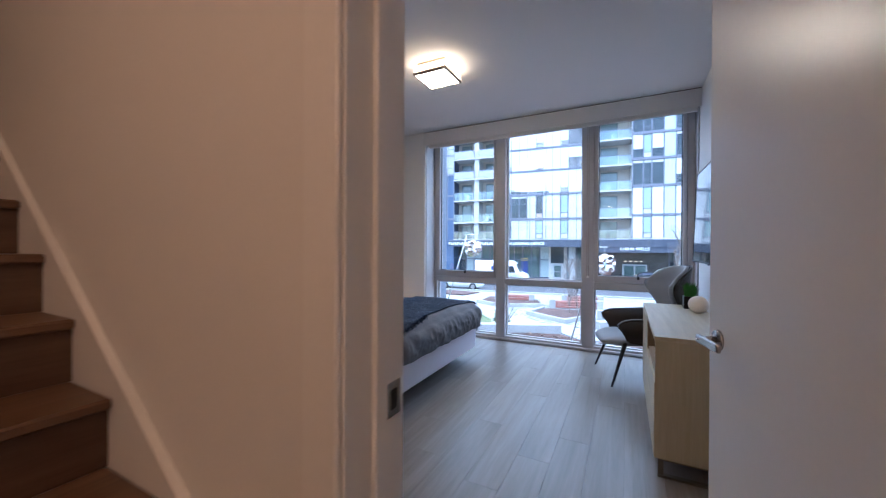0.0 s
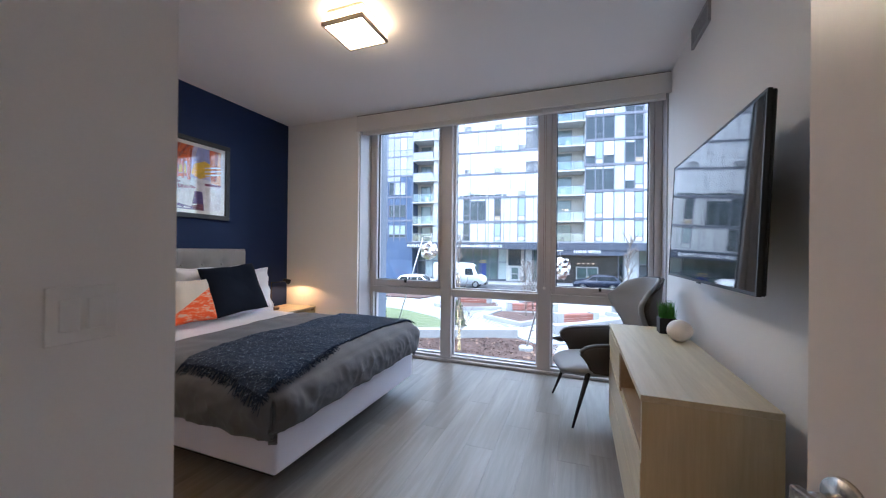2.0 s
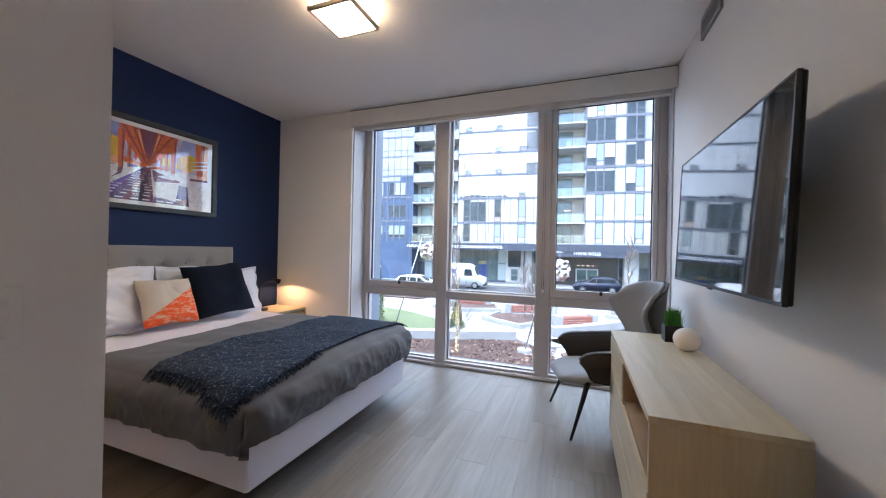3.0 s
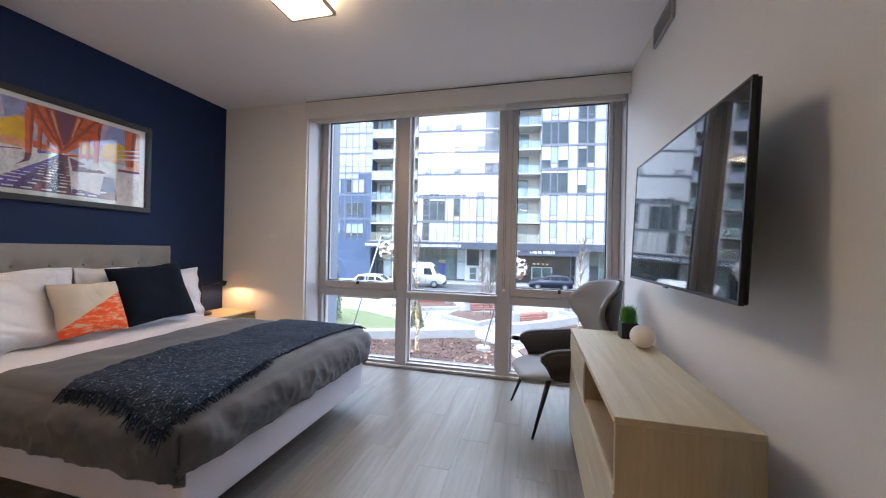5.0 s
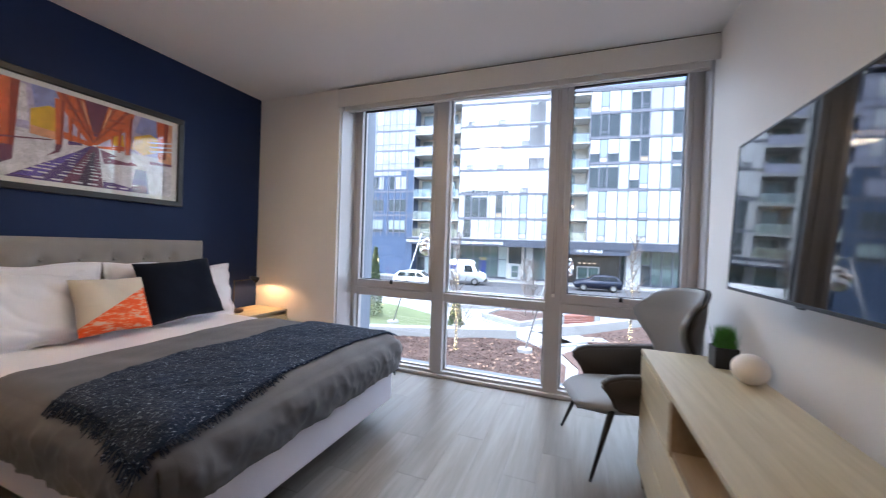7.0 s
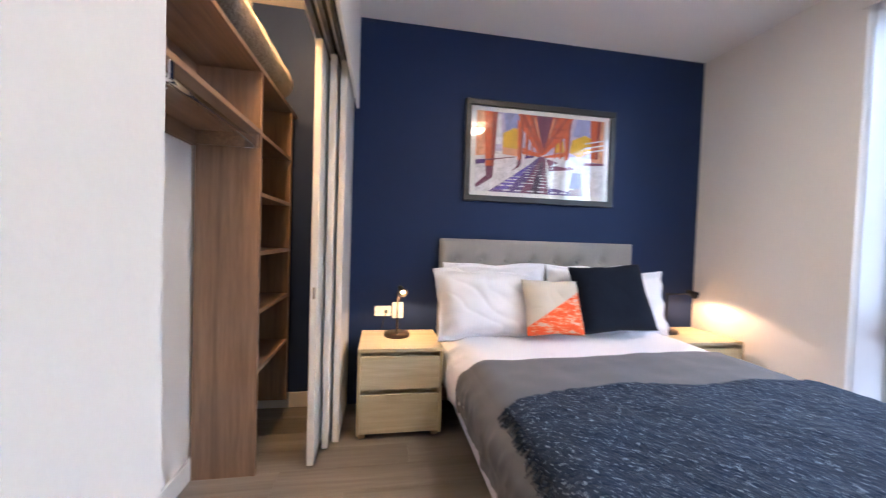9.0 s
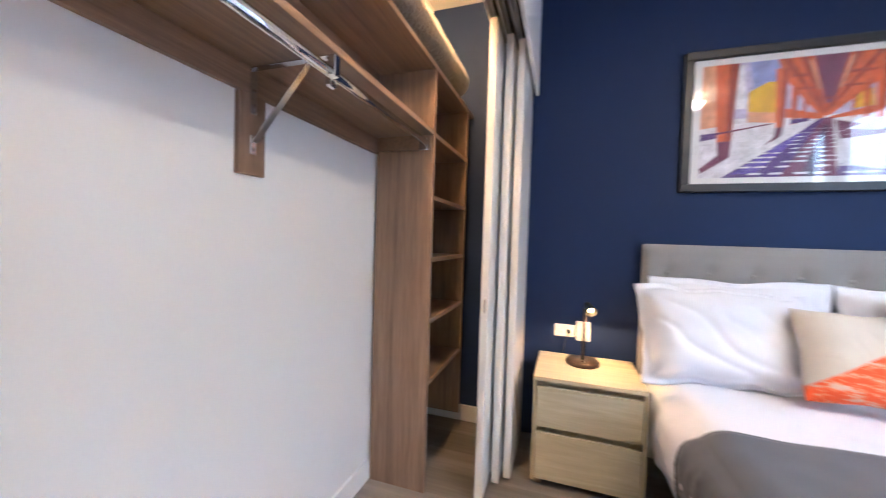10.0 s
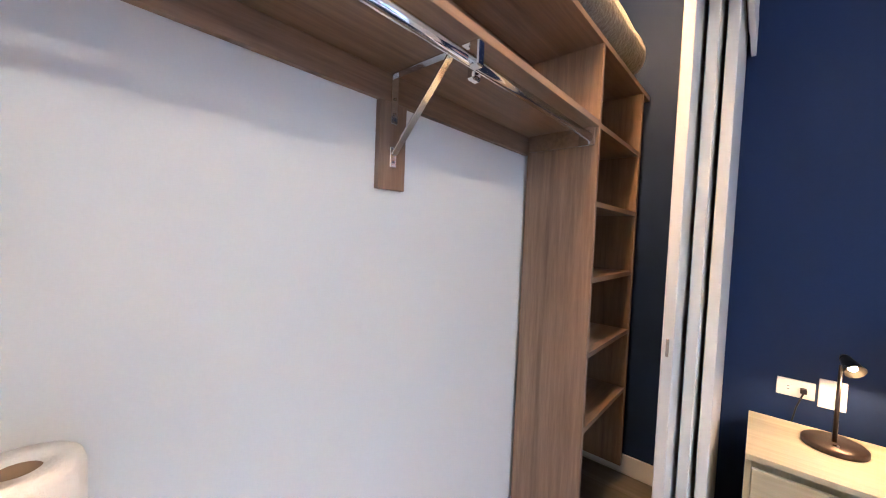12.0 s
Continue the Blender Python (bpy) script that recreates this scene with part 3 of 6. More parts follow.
# dresser below the television
DX0, DX1, DY0, DY1, DZ1, DZ0 = -0.405, -0.012, 4.944, 6.245, 0.722, 0.10
dresser = thing("dresser", (-0.2, 5.6, 0), "pale oak dresser with drawers and an open niche", "dresser")
part("top", boxed(DX0, DX1, DY0, DY1, DZ1 - 0.022, DZ1, 0.0015), M_OAK, dresser)
part("side_panel", boxed(DX0 + 0.004, DX1, DY0, DY0 + 0.022, DZ0, DZ1 - 0.022), M_OAKV, dresser)
part("side_panel", boxed(DX0 + 0.004, DX1, DY1 - 0.022, DY1, DZ0, DZ1 - 0.022), M_OAKV, dresser)
part("bottom", boxed(DX0 + 0.004, DX1, DY0 + 0.022, DY1 - 0.022, DZ0, DZ0 + 0.022), M_OAK, dresser)
part("back", boxed(DX1 - 0.012, DX1 - 0.004, DY0 + 0.022, DY1 - 0.022, DZ0 + 0.022, DZ1 - 0.022), M_OAKSHADE, dresser)
NZ0, NY1 = 0.515, 5.60
part("niche_floor", boxed(DX0 + 0.01, DX1 - 0.012, DY0 + 0.022, NY1, NZ0 - 0.02, NZ0), M_OAKSHADE, dresser)
part("niche_divider", boxed(DX0 + 0.004, DX1 - 0.012, NY1, NY1 + 0.02, NZ0 - 0.02, DZ1 - 0.022), M_OAKSHADE, dresser)
def drawer(y0, y1, z0, z1):
    d = part("drawer", boxed(DX0, DX0 + 0.02, y0, y1, z0, z1, 0.0015), M_OAK, dresser)
    return d
drawer(NY1 + 0.022, DY1 - 0.002, NZ0 - 0.016, DZ1 - 0.038)
for z0, z1 in ((0.311, NZ0 - 0.028), (DZ0 + 0.004, 0.301)):
    drawer(DY0 + 0.002, DY1 - 0.002, z0, z1)
for y0, y1 in ((DY0 + 0.01, DY0 + 0.035), (DY1 - 0.035, DY1 - 0.01)):
    lg = bmesh.new()
    box(lg, DX0 + 0.02, DX0 + 0.045, y0, y1, 0.012, DZ0, 0.002)
    box(lg, DX1 - 0.045, DX1 - 0.02, y0, y1, 0.012, DZ0, 0.002)
    box(lg, DX0 + 0.02, DX1 - 0.02, y0, y1, 0.0, 0.012)
    box(lg, DX0 + 0.045, DX1 - 0.045, y0, y1, DZ0 - 0.012, DZ0)
    part("sled_leg", lg, M_LEGMETAL, dresser, "brown metal sled leg")

# grass plant and ceramic ball on the dresser
plant = thing("potted_grass", (-0.10, 6.08, DZ1), "small black cube pot with green artificial grass", "plant")
pot = bmesh.new()
for q in ((-0.145, -0.055, 6.035, 6.042), (-0.145, -0.055, 6.118, 6.125), (-0.145, -0.138, 6.042, 6.118), (-0.062, -0.055, 6.042, 6.118)):
    box(pot, *q, DZ1, DZ1 + 0.092)
box(pot, -0.138, -0.062, 6.042, 6.118, DZ1, DZ1 + 0.075)
part("pot", pot, M_BLACK, plant, "black cube pot")
gr = bmesh.new()
rng = random.Random(4)
for k in range(420):
    x, y = -0.10 + rng.uniform(-0.036, 0.036), 6.08 + rng.uniform(-0.036, 0.036)
    hgt, lx, ly = rng.uniform(0.07, 0.135), rng.uniform(-0.022, 0.022), rng.uniform(-0.022, 0.022)
    w_, a = 0.0016, rng.uniform(0, 3.14)
    dx, dy = w_ * math.cos(a), w_ * math.sin(a)
    z = DZ1 + 0.07
    v = [gr.verts.new(p) for p in ((x - dx, y - dy, z), (x + dx, y + dy, z), (x + lx * .4 + dx, y + ly * .4 + dy, z + hgt * .6), (x + lx * .4 - dx, y + ly * .4 - dy, z + hgt * .6), (x + lx, y + ly, z + hgt))]
    gr.faces.new((v[0], v[1], v[2], v[3])), gr.faces.new((v[3], v[2], v[4]))
tagged(part("grass_blades", gr, M_GRASS, plant, "green plastic grass blades"), kind="stuff")
bl = bmesh.new()
ball(bl, (-0.082, 5.86, DZ1 + 0.059), 0.062, 32, 0.97)
for v in bl.verts:
    v.co.z = max(v.co.z, DZ1)
solid("ceramic_ball", bl, M_CERAMIC, "matt white ceramic ball ornament on the dresser", "ornament", smooth=True)

# wing armchair by the window
def armchair(m):
    ch = thing("armchair", m, "grey leather wing chair with dark shell and black legs", "chair")

    def seat_fn(u, v):
        x, y = -0.34 + 0.70 * u, (v - 0.5)
        wd = 0.55 * (1 - 0.10 * u) * math.sqrt(1 - 0.75 * (max(0, 0.32 - u) / 0.32) ** 2)
        edge = max(abs(2 * u - 1) ** 4, abs(2 * y) ** 6)
        return Vector((x, y * wd, 0.415 - 0.035 * edge - 0.02 * u + 0.012 * math.sin(3.1 * u) - 0.03 * (1 - u) ** 6))
    bm = thicken(sheet(bmesh.new(), seat_fn, 20, 20), 0.05)
    part("seat", bm, M_CHAIRIN, ch, "grey leather seat pad", True, True)

    def shell_fn(back, lift=0.0):
        def fn(u, v):
            t_ = 2 * u - 1
            z = 0.40 + 0.62 * v
            wd = 0.245 - 0.050 * math.exp(-((v - 0.33) / 0.18) ** 2) + 0.052 * math.exp(-((v - 0.74) / 0.13) ** 2)
            z -= 0.07 * abs(t_) ** 3 * max(0.0, (v - 0.72) / 0.28)
            wrap = 0.18 * abs(t_) ** 2.0 * (0.45 + 0.80 * math.exp(-((v - 0.72) / 0.28) ** 2))
            x = 0.345 + 0.055 * v - wrap + back
            return Vector((x, t_ * wd * (1 + 0.02 * lift), z + lift * 0.004))
        return fn
    part("backrest", thicken(sheet(bmesh.new(), shell_fn(0.0), 22, 26), 0.022), M_CHAIRIN, ch, "grey leather wing back", True, True)
    part("back_shell", thicken(sheet(bmesh.new(), shell_fn(0.030, 1.0), 22, 26), 0.014), M_CHAIROUT, ch, "charcoal outer shell", True, True)
    for s in (-1, 1):
        side = [(-0.248, 0.505), (-0.222, 0.548), (-0.15, 0.572), (0.36, 0.600), (0.37, 0.385), (-0.02, 0.352), (-0.16, 0.372), (-0.19, 0.44)]
        am = bmesh.new()
        inner = [am.verts.new((x, s * (0.232 + 0.02 * (z - 0.37) / 0.2), z)) for x, z in side]
        outer = [am.verts.new((x, s * (0.282 + 0.05 * (z - 0.37) / 0.2 + 0.02 * math.sin(3 * (x + 0.25))), z)) for x, z in side]
        am.faces.new(inner), am.faces.new(outer[::-1])
        for i in range(len(side)):
            k = (i + 1) % len(side)
            am.faces.new((inner[i], outer[i], outer[k], inner[k]))
        bmesh.ops.recalc_face_normals(am, faces=am.faces[:])
        bmesh.ops.bevel(am, geom=am.edges[:], offset=0.014, segments=3, affect="EDGES")
        part("armrest", am, M_CHAIROUT, ch, "charcoal padded armrest", True, True)
    part("underframe", boxed(-0.19, 0.20, -0.19, 0.19, 0.335, 0.36, 0.006), M_BLACK, ch, "", False, True)
    for x, y, fx, fy in ((-0.165, -0.235, -0.292, -0.300), (-0.165, 0.235, -0.292, 0.300), (0.17, -0.18, 0.29, -0.26), (0.17, 0.18, 0.29, 0.26)):
        part("leg", tubed((fx, fy, 0.0), (x, y, 0.370), 0.008, 0.019, 12), M_BLACK, ch, "tapered black metal leg", True, True)
    return ch


face = Vector((-0.96, -0.28)).normalized()
armchair(pose(-0.44, 6.53, 0, 0, 0, math.degrees(math.atan2(-face.y, -face.x))))

# bed
BX1, BY0, BY1 = -1.957, 4.865, 6.375
BX0 = -3.87
bed = thing("bed", (-2.9, 5.62, 0), "queen bed with tufted grey headboard and white box base", "bed")
hb = bmesh.new()
HY0, HY1, HZ0, HZ1 = 4.795, 6.318, 0.30, 1.203
nb_u, nb_v = 7, 3
def hb_fn(u, v):
    y, z = HY0 + (HY1 - HY0) * u, HZ0 + (HZ1 - HZ0) * v
    d = 0.0
    for i in range(nb_u):
        for j in range(nb_v):
            by = HY0 + 0.19 * (i + 0.55) + 0.01
            bz = HZ1 - 0.15 - 0.22 * j
            r2 = ((y - by) ** 2 + (z - bz) ** 2)
            d += 0.022 * math.exp(-r2 / 0.0016) + 0.004 * math.exp(-((y - by) / 0.012) ** 2) * 0.15
    edge = max(0.0, 1 - min(u, 1 - u) * (HY1 - HY0) / 0.03) ** 2 + max(0.0, 1 - (1 - v) * (HZ1 - HZ0) / 0.03) ** 2
    return Vector((-3.862 - d - 0.02 * min(edge, 1.2), y, z))
sheet(hb, hb_fn, 120, 60)
headboard = part("headboard", hb, M_HEAD, bed, "grey linen button tufted headboard", True)
part("headboard_back", boxed(-3.945, -3.885, HY0 + 0.002, HY1 - 0.002, 0.15, HZ1 - 0.003, 0.008, 2), M_HEAD, bed)
for i in range(nb_u):
    for j in range(nb_v):
        by, bz = HY0 + 0.19 * (i + 0.55) + 0.01, HZ1 - 0.15 - 0.22 * j
        part("button", ball(bmesh.new(), (-3.880, by, bz), 0.010, 10), M_HEAD, headboard, "", True)
bx = bmesh.new()
box(bx, BX0, BX1, BY0, BY1, 0.115, 0.335, 0.02, 3)
part("box_base", bx, M_BOX, bed, "white cloth covered box base")
part("plinth", boxed(BX0 + 0.05, BX1 - 0.16, BY0 + 0.14, BY1 - 0.30, 0.0, 0.115), M_BLACK, bed, "black recessed plinth")
part("mattress", boxed(BX0, BX1 - 0.03, BY0 + 0.02, BY1 - 0.02, 0.335, 0.545, 0.06, 4), M_SHEET, bed, "white mattress", True)

def crease(p, seed):
    """Sharp-crested folds, from 0 to 1."""
    q = Vector((p[0] + 0.25 * noise.noise(Vector((p[0] * 2, p[1] * 2, seed))), p[1], seed))
    return (1 - abs(noise.noise(q))) ** 5


def drape(y, x, off=0.0, top=0.575, low=0.30, seed=0.0, wr=0.008, puff=0.0):
    """A point on the made bed: x and y are lengths of cloth from the bed's middle line and from the head."""
    r = 0.10 + off
    def fold(s, half):
        a = abs(s)
        sg = 1 if s > 0 else -1
        flat = half - 0.10
        if a <= flat:
            return s, 0.0
        arc = (a - flat) / r
        if arc < math.pi / 2:
            return sg * (flat + r * math.sin(arc)), r * (1 - math.cos(arc))
        return sg * (flat + r), r + (a - flat - r * math.pi / 2)
    yy, dy = fold(y, (BY1 - BY0) / 2 + 0.035)
    xx, dx = fold(x, BX1 - BX0 + 0.02) if x > 0 else (x, 0.0)
    drop = max(dx, dy) + 0.2 * min(dx, dy)
    pull = 0.05 * min(1.0, dx / 0.1) * min(1.0, dy / 0.1)
    xx -= pull
    yy -= pull * (1 if yy > 0 else -1)
    z = top + off - drop
    n = noise.noise(Vector((x * 3.1 + seed, y * 3.3, seed))) + 0.5 * noise.noise(Vector((x * 9 + seed, y * 8, 1.7)))
    fl = noise.noise(Vector((x * 7 - y * 7, seed, 3.3))) if drop > 0.05 else 0
    z = max(z, low)
    hang = min(1.0, max(0.0, drop - 0.03) / 0.10)
    fold_ = hang * (0.012 * crease((x * 5.5 - y * 2.5, y * 5.5 + x * 2.5), seed) + 0.008 * crease((x * 13 + y * 5, y * 12 - x * 5), seed + 4)) * (puff > 0)
    swell = puff * math.sin(math.pi * min(1.0, drop / 0.30)) + fold_
    cy, cx = (BY0 + BY1) / 2, BX0
    oy = (0.012 * fl + 0.004 + swell) * (1 if dy > 0.05 else 0) * (1 if yy > 0 else -1)
    ox = (0.014 * fl + 0.004 + swell) * (1 if dx > 0.05 else 0)
    return Vector((cx + xx + ox, cy + yy + oy, z + wr * n * (1 if drop < 0.12 else 0.3)))


HALF = (BY1 - BY0) / 2
def sheet_fn(u, v):
    return drape((2 * v - 1) * (HALF + 0.30 + 0.05 * math.sin(5 * u)), 0.02 + 0.97 * u, 0.004, low=0.14, seed=2.0, wr=0.010, puff=0.03)
solid("bed_sheet", thicken(sheet(bmesh.new(), sheet_fn, 50, 80), 0.006), M_SHEET, "white cotton sheet folded over at the head", "bed sheet", smooth=True)
L_FOOT = BX1 - BX0 + 0.23
def duvet_fn(u, v):
    y = (2 * v - 1) * (HALF + 0.27)
    x0 = 0.77 + 0.03 * math.sin(6 * v)
    return drape(y, x0 + (L_FOOT - x0) * u, 0.022, low=0.285, seed=5.0, wr=0.013, puff=0.022)
duvet = thing("duvet", (-2.5, 5.62, 0.6), "charcoal grey duvet draped over the bed", "duvet")
part("cover", thicken(sheet(bmesh.new(), duvet_fn, 130, 170), 0.02), M_DUVET, duvet, "", True)
pp = bmesh.new()
edge_pts = [duvet_fn(0.0, k / 90) + Vector((-0.003, 0, -0.004)) for k in range(91)]
for p, q in zip(edge_pts, edge_pts[1:]):
    tube(pp, p, q, 0.006, 0.006, 6)
part("piping", pp, M_DUVET, duvet, "corded seam along the turned edge", True)

# throw blanket laid across the foot, with fringe
def throw_point(u, v, lift=0.0):
    y = -(HALF + 0.02) + (2 * HALF + 0.07) * v + 0.02 * math.sin(4 * u) - 0.07 * u * max(0.0, 0.25 - v) * 4
    xa = 1.21 - 0.03 * math.sin(math.pi * v) + 0.06 * (max(0.0, 0.14 - v) / 0.14) ** 2 + 0.015 * math.sin(14 * v)
    xb = 1.83 + 0.11 * max(0.0, 0.55 - v) / 0.55 + 0.08 * max(0.0, v - 0.75) / 0.25 + 0.012 * math.sin(11 * v + 1)
    p = drape(y, xa + (xb - xa) * u, 0.040, low=0.25, seed=5.0, wr=0.012, puff=0.022)
    p.z += 0.006 * noise.noise(Vector((u * 22, v * 40, 0))) + lift
    return p
throw = thing("throw_blanket", (-2.4, 5.6, 0.6), "navy knitted throw with white flecks and fringe", "blanket")
part("blanket", thicken(sheet(bmesh.new(), throw_point, 60, 130), 0.012), M_THROW, throw, "", True)
fr = bmesh.new()
rng = random.Random(9)
for v_end, d in ((0.0, -1), (1.0, 1)):
    for k in range(120):
        p = throw_point(k / 119, v_end)
        ln = rng.uniform(0.020, 0.052)
        q = p + Vector((rng.uniform(-0.02, 0.02), d * (0.02 + rng.uniform(0, 0.02)), -ln if d < 0 else -0.02))
        tube(fr, p + Vector((0, 0, 0.004)), q, 0.0032, 0.0015, 5)
for k in range(150):
    p = throw_point(1.0, k / 149 * 0.35)
    q = p + Vector((rng.uniform(0.012, 0.035), rng.uniform(-0.012, 0.012), -rng.uniform(0.005, 0.03)))
    tube(fr, p, q, 0.003, 0.0015, 5)
tagged(part("fringe", fr, M_THROW, throw, "shaggy fringe"), kind="stuff")


# pillows
def pillow(name, m, wd, ht, th, material, label, group="", flange=0.0, soft=1.0, seed=0.0):
    """A filled case; flange is the flat border sewn round it, soft how crumpled it lies."""
    bm = bmesh.new()
    for s in (-1, 1):
        def fn(u, v, s=s):
            a, b = 2 * u - 1, 2 * v - 1
            fa, fb = 1 - 2 * flange / wd, 1 - 2 * flange / ht
            ca, cb = min(1.0, abs(a) / fa), min(1.0, abs(b) / fb)
            e = max(0.0, 1 - ca ** 4) ** 0.6 * max(0.0, 1 - cb ** 4) ** 0.6
            pin = 1 - 0.075 * (1 - abs(a * b)) * max(abs(a), abs(b)) ** 3
            n = 0.22 * noise.noise(Vector((a * 1.7 + wd * 9 + seed, b * 1.7, s + ht * 5)))
            wx, wy = a + 0.35 * noise.noise(Vector((a * 1.5, b * 1.5, seed + 11))), b + 0.35 * noise.noise(Vector((b * 1.5, a * 1.5, seed + 17)))
            cr = crease((wx * 1.5 + wy * 1.1 + seed, wy * 0.8 - wx * 0.3), s * 2.0 + seed)
            rim = max(abs(a), abs(b)) ** 3
            lie = soft * (0.030 * noise.noise(Vector((a * 1.4, b * 1.4, seed + 7))) + 0.018 * rim * noise.noise(Vector((a * 4, b * 4, seed + 3))))
            y = s * (th / 2 * e * (1 + n) - soft * 0.014 * (cr - 0.3) * min(1.0, e * 1.6)) + s * 0.002 + lie
            dz = soft * 0.022 * noise.noise(Vector((a * 2.3, seed, b))) * abs(b) ** 2
            return Vector((a * wd / 2 * pin, y, ht / 2 * b * pin + dz))
        sheet(bm, fn, 64, 52)
    bmesh.ops.remove_doubles(bm, verts=[v for v in bm.verts if v.is_boundary], dist=0.006)
    ob = solid(name, bm, material, label, "pillow", group, smooth=True)
    ob.matrix_basis = m
    return ob


def m_pillow(x, y, z, lean, spin_=0.0, tilt=0.0):
    # width along y, front towards +x, leaning back on the headboard
    return pose(x, y, z) @ pose(0, 0, 0, 0, tilt and 0, 90 + spin_) @ pose(0, 0, 0, lean, 0, 0) @ pose(0, 0, 0, 0, tilt, 0)


pillow("bed_pillow", m_pillow(-3.785, 5.185, 0.80, -7), 0.76, 0.48, 0.17, M_SHEET, "white cotton bed pillow leaning on the headboard", "bed pillows", 0.03, 0.8, 1.3)
pillow("bed_pillow", m_pillow(-3.785, 5.945, 0.80, -7), 0.76, 0.48, 0.17, M_SHEET, "white cotton bed pillow leaning on the headboard", "bed pillows", 0.03, 0.8, 5.1)
pillow("bed_pillow", m_pillow(-3.63, 5.09, 0.785, -23, 5), 0.73, 0.47, 0.26, M_SHEET, "crumpled white pillow in front of another", "bed pillows", 0.03, 1.4, 2.7)
pillow("bed_pillow", m_pillow(-3.67, 6.07, 0.775, -18, -4), 0.72, 0.46, 0.21, M_SHEET, "crumpled white pillow in front of another", "bed pillows", 0.03, 1.2, 9.4)

# cream cushion with an orange printed corner
m_, t_, b_ = nodes_of("orange_print_canvas")
co = t_.nodes.new("ShaderNodeTexCoord")
sep = t_.nodes.new("ShaderNodeSeparateXYZ")
t_.links.new(co.outputs["Object"], sep.inputs[0])
dg = t_.nodes.new("ShaderNodeMath"); dg.operation = "MULTIPLY_ADD"; dg.inputs[1].default_value = -0.62
t_.links.new(sep.outputs["X"], dg.inputs[0]); t_.links.new(sep.outputs["Z"], dg.inputs[2])
edge = t_.nodes.new("ShaderNodeMath"); edge.operation = "LESS_THAN"; edge.inputs[1].default_value = -0.012
t_.links.new(dg.outputs[0], edge.inputs[0])
nz = add(t_, "ShaderNodeTexNoise", Scale=26.0, Detail=3.0, Roughness=0.7)
mpz = add(t_, "ShaderNodeMapping", Scale=(0.5, 1, 1.6))
t_.links.new(co.outputs["Object"], mpz.inputs["Vector"]); t_.links.new(mpz.outputs["Vector"], nz.inputs["Vector"])
rp = ramp_of(t_, nz.outputs["Fac"], [(0.47, (0.76, 0.095, 0.012)), (0.53, (0.78, 0.22, 0.09)), (0.60, (0.66, 0.42, 0.31))])
mxo = t_.nodes.new("ShaderNodeMix"); mxo.data_type = "RGBA"
t_.links.new(edge.outputs[0], mxo.inputs["Factor"])
mxo.inputs["A"].default_value = (0.60, 0.53, 0.44, 1)
t_.links.new(rp.outputs["Color"], mxo.inputs["B"])
t_.links.new(mxo.outputs["Result"], b_.inputs["Base Color"])
b_.inputs["Roughness"].default_value = 0.9
pillow("cushion", m_pillow(-3.465, 5.46, 0.788, -25, -0.5, 1), 0.38, 0.36, 0.13, m_, "cream canvas cushion with an orange printed corner", "cushions", 0.0, 0.2, 6.2)
pillow("cushion", m_pillow(-3.545, 5.925, 0.835, -26, -8.5, -4.7), 0.51, 0.47, 0.15, M_NAVY, "dark navy velvet cushion", "cushions", 0.0, 0.12, 4.4)


# nightstands and reading lamps
def nightstand(x, y, label):
    ns = thing("nightstand", (x, y, 0), label, "nightstand", "nightstands")
    x0, x1, y0, y1, zt = -0.215, 0.215, -0.25, 0.25, 0.543
    part("body", boxed(x0, x1 - 0.05, y0 + 0.002, y1 - 0.002, 0.03, zt - 0.02, 0.002), M_OAKV, ns, "", False, True)
    part("top", boxed(x0, x1, y0, y1, zt - 0.02, zt, 0.0015), M_OAK, ns, "", False, True)
    for y in (y0, y1 - 0.016):
        part("side_edge", boxed(x1 - 0.05, x1 - 0.001, y, y + 0.016, 0.03, zt - 0.02), M_OAKV, ns, "", False, True)
    for z0, z1 in ((0.298, 0.495), (0.038, 0.268)):
        part("drawer", boxed(x1 - 0.02, x1 - 0.004, y0 + 0.019, y1 - 0.019, z0, z1, 0.0015), M_OAK, ns, "pale oak drawer front", False, True)
    for x in (x0 + 0.02, x1 - 0.065):
        for y in (y0 + 0.01, y1 - 0.055):
            part("foot", boxed(x, x + 0.035, y, y + 0.04, 0.0, 0.03, 0.002), M_OAKSHADE, ns, "", False, True)
    return ns


ns1 = nightstand(-3.68, 4.516, "pale oak nightstand with two drawers beside the bed")
copy_thing(ns1, Matrix.Translation((-3.68, 6.66, 0)))


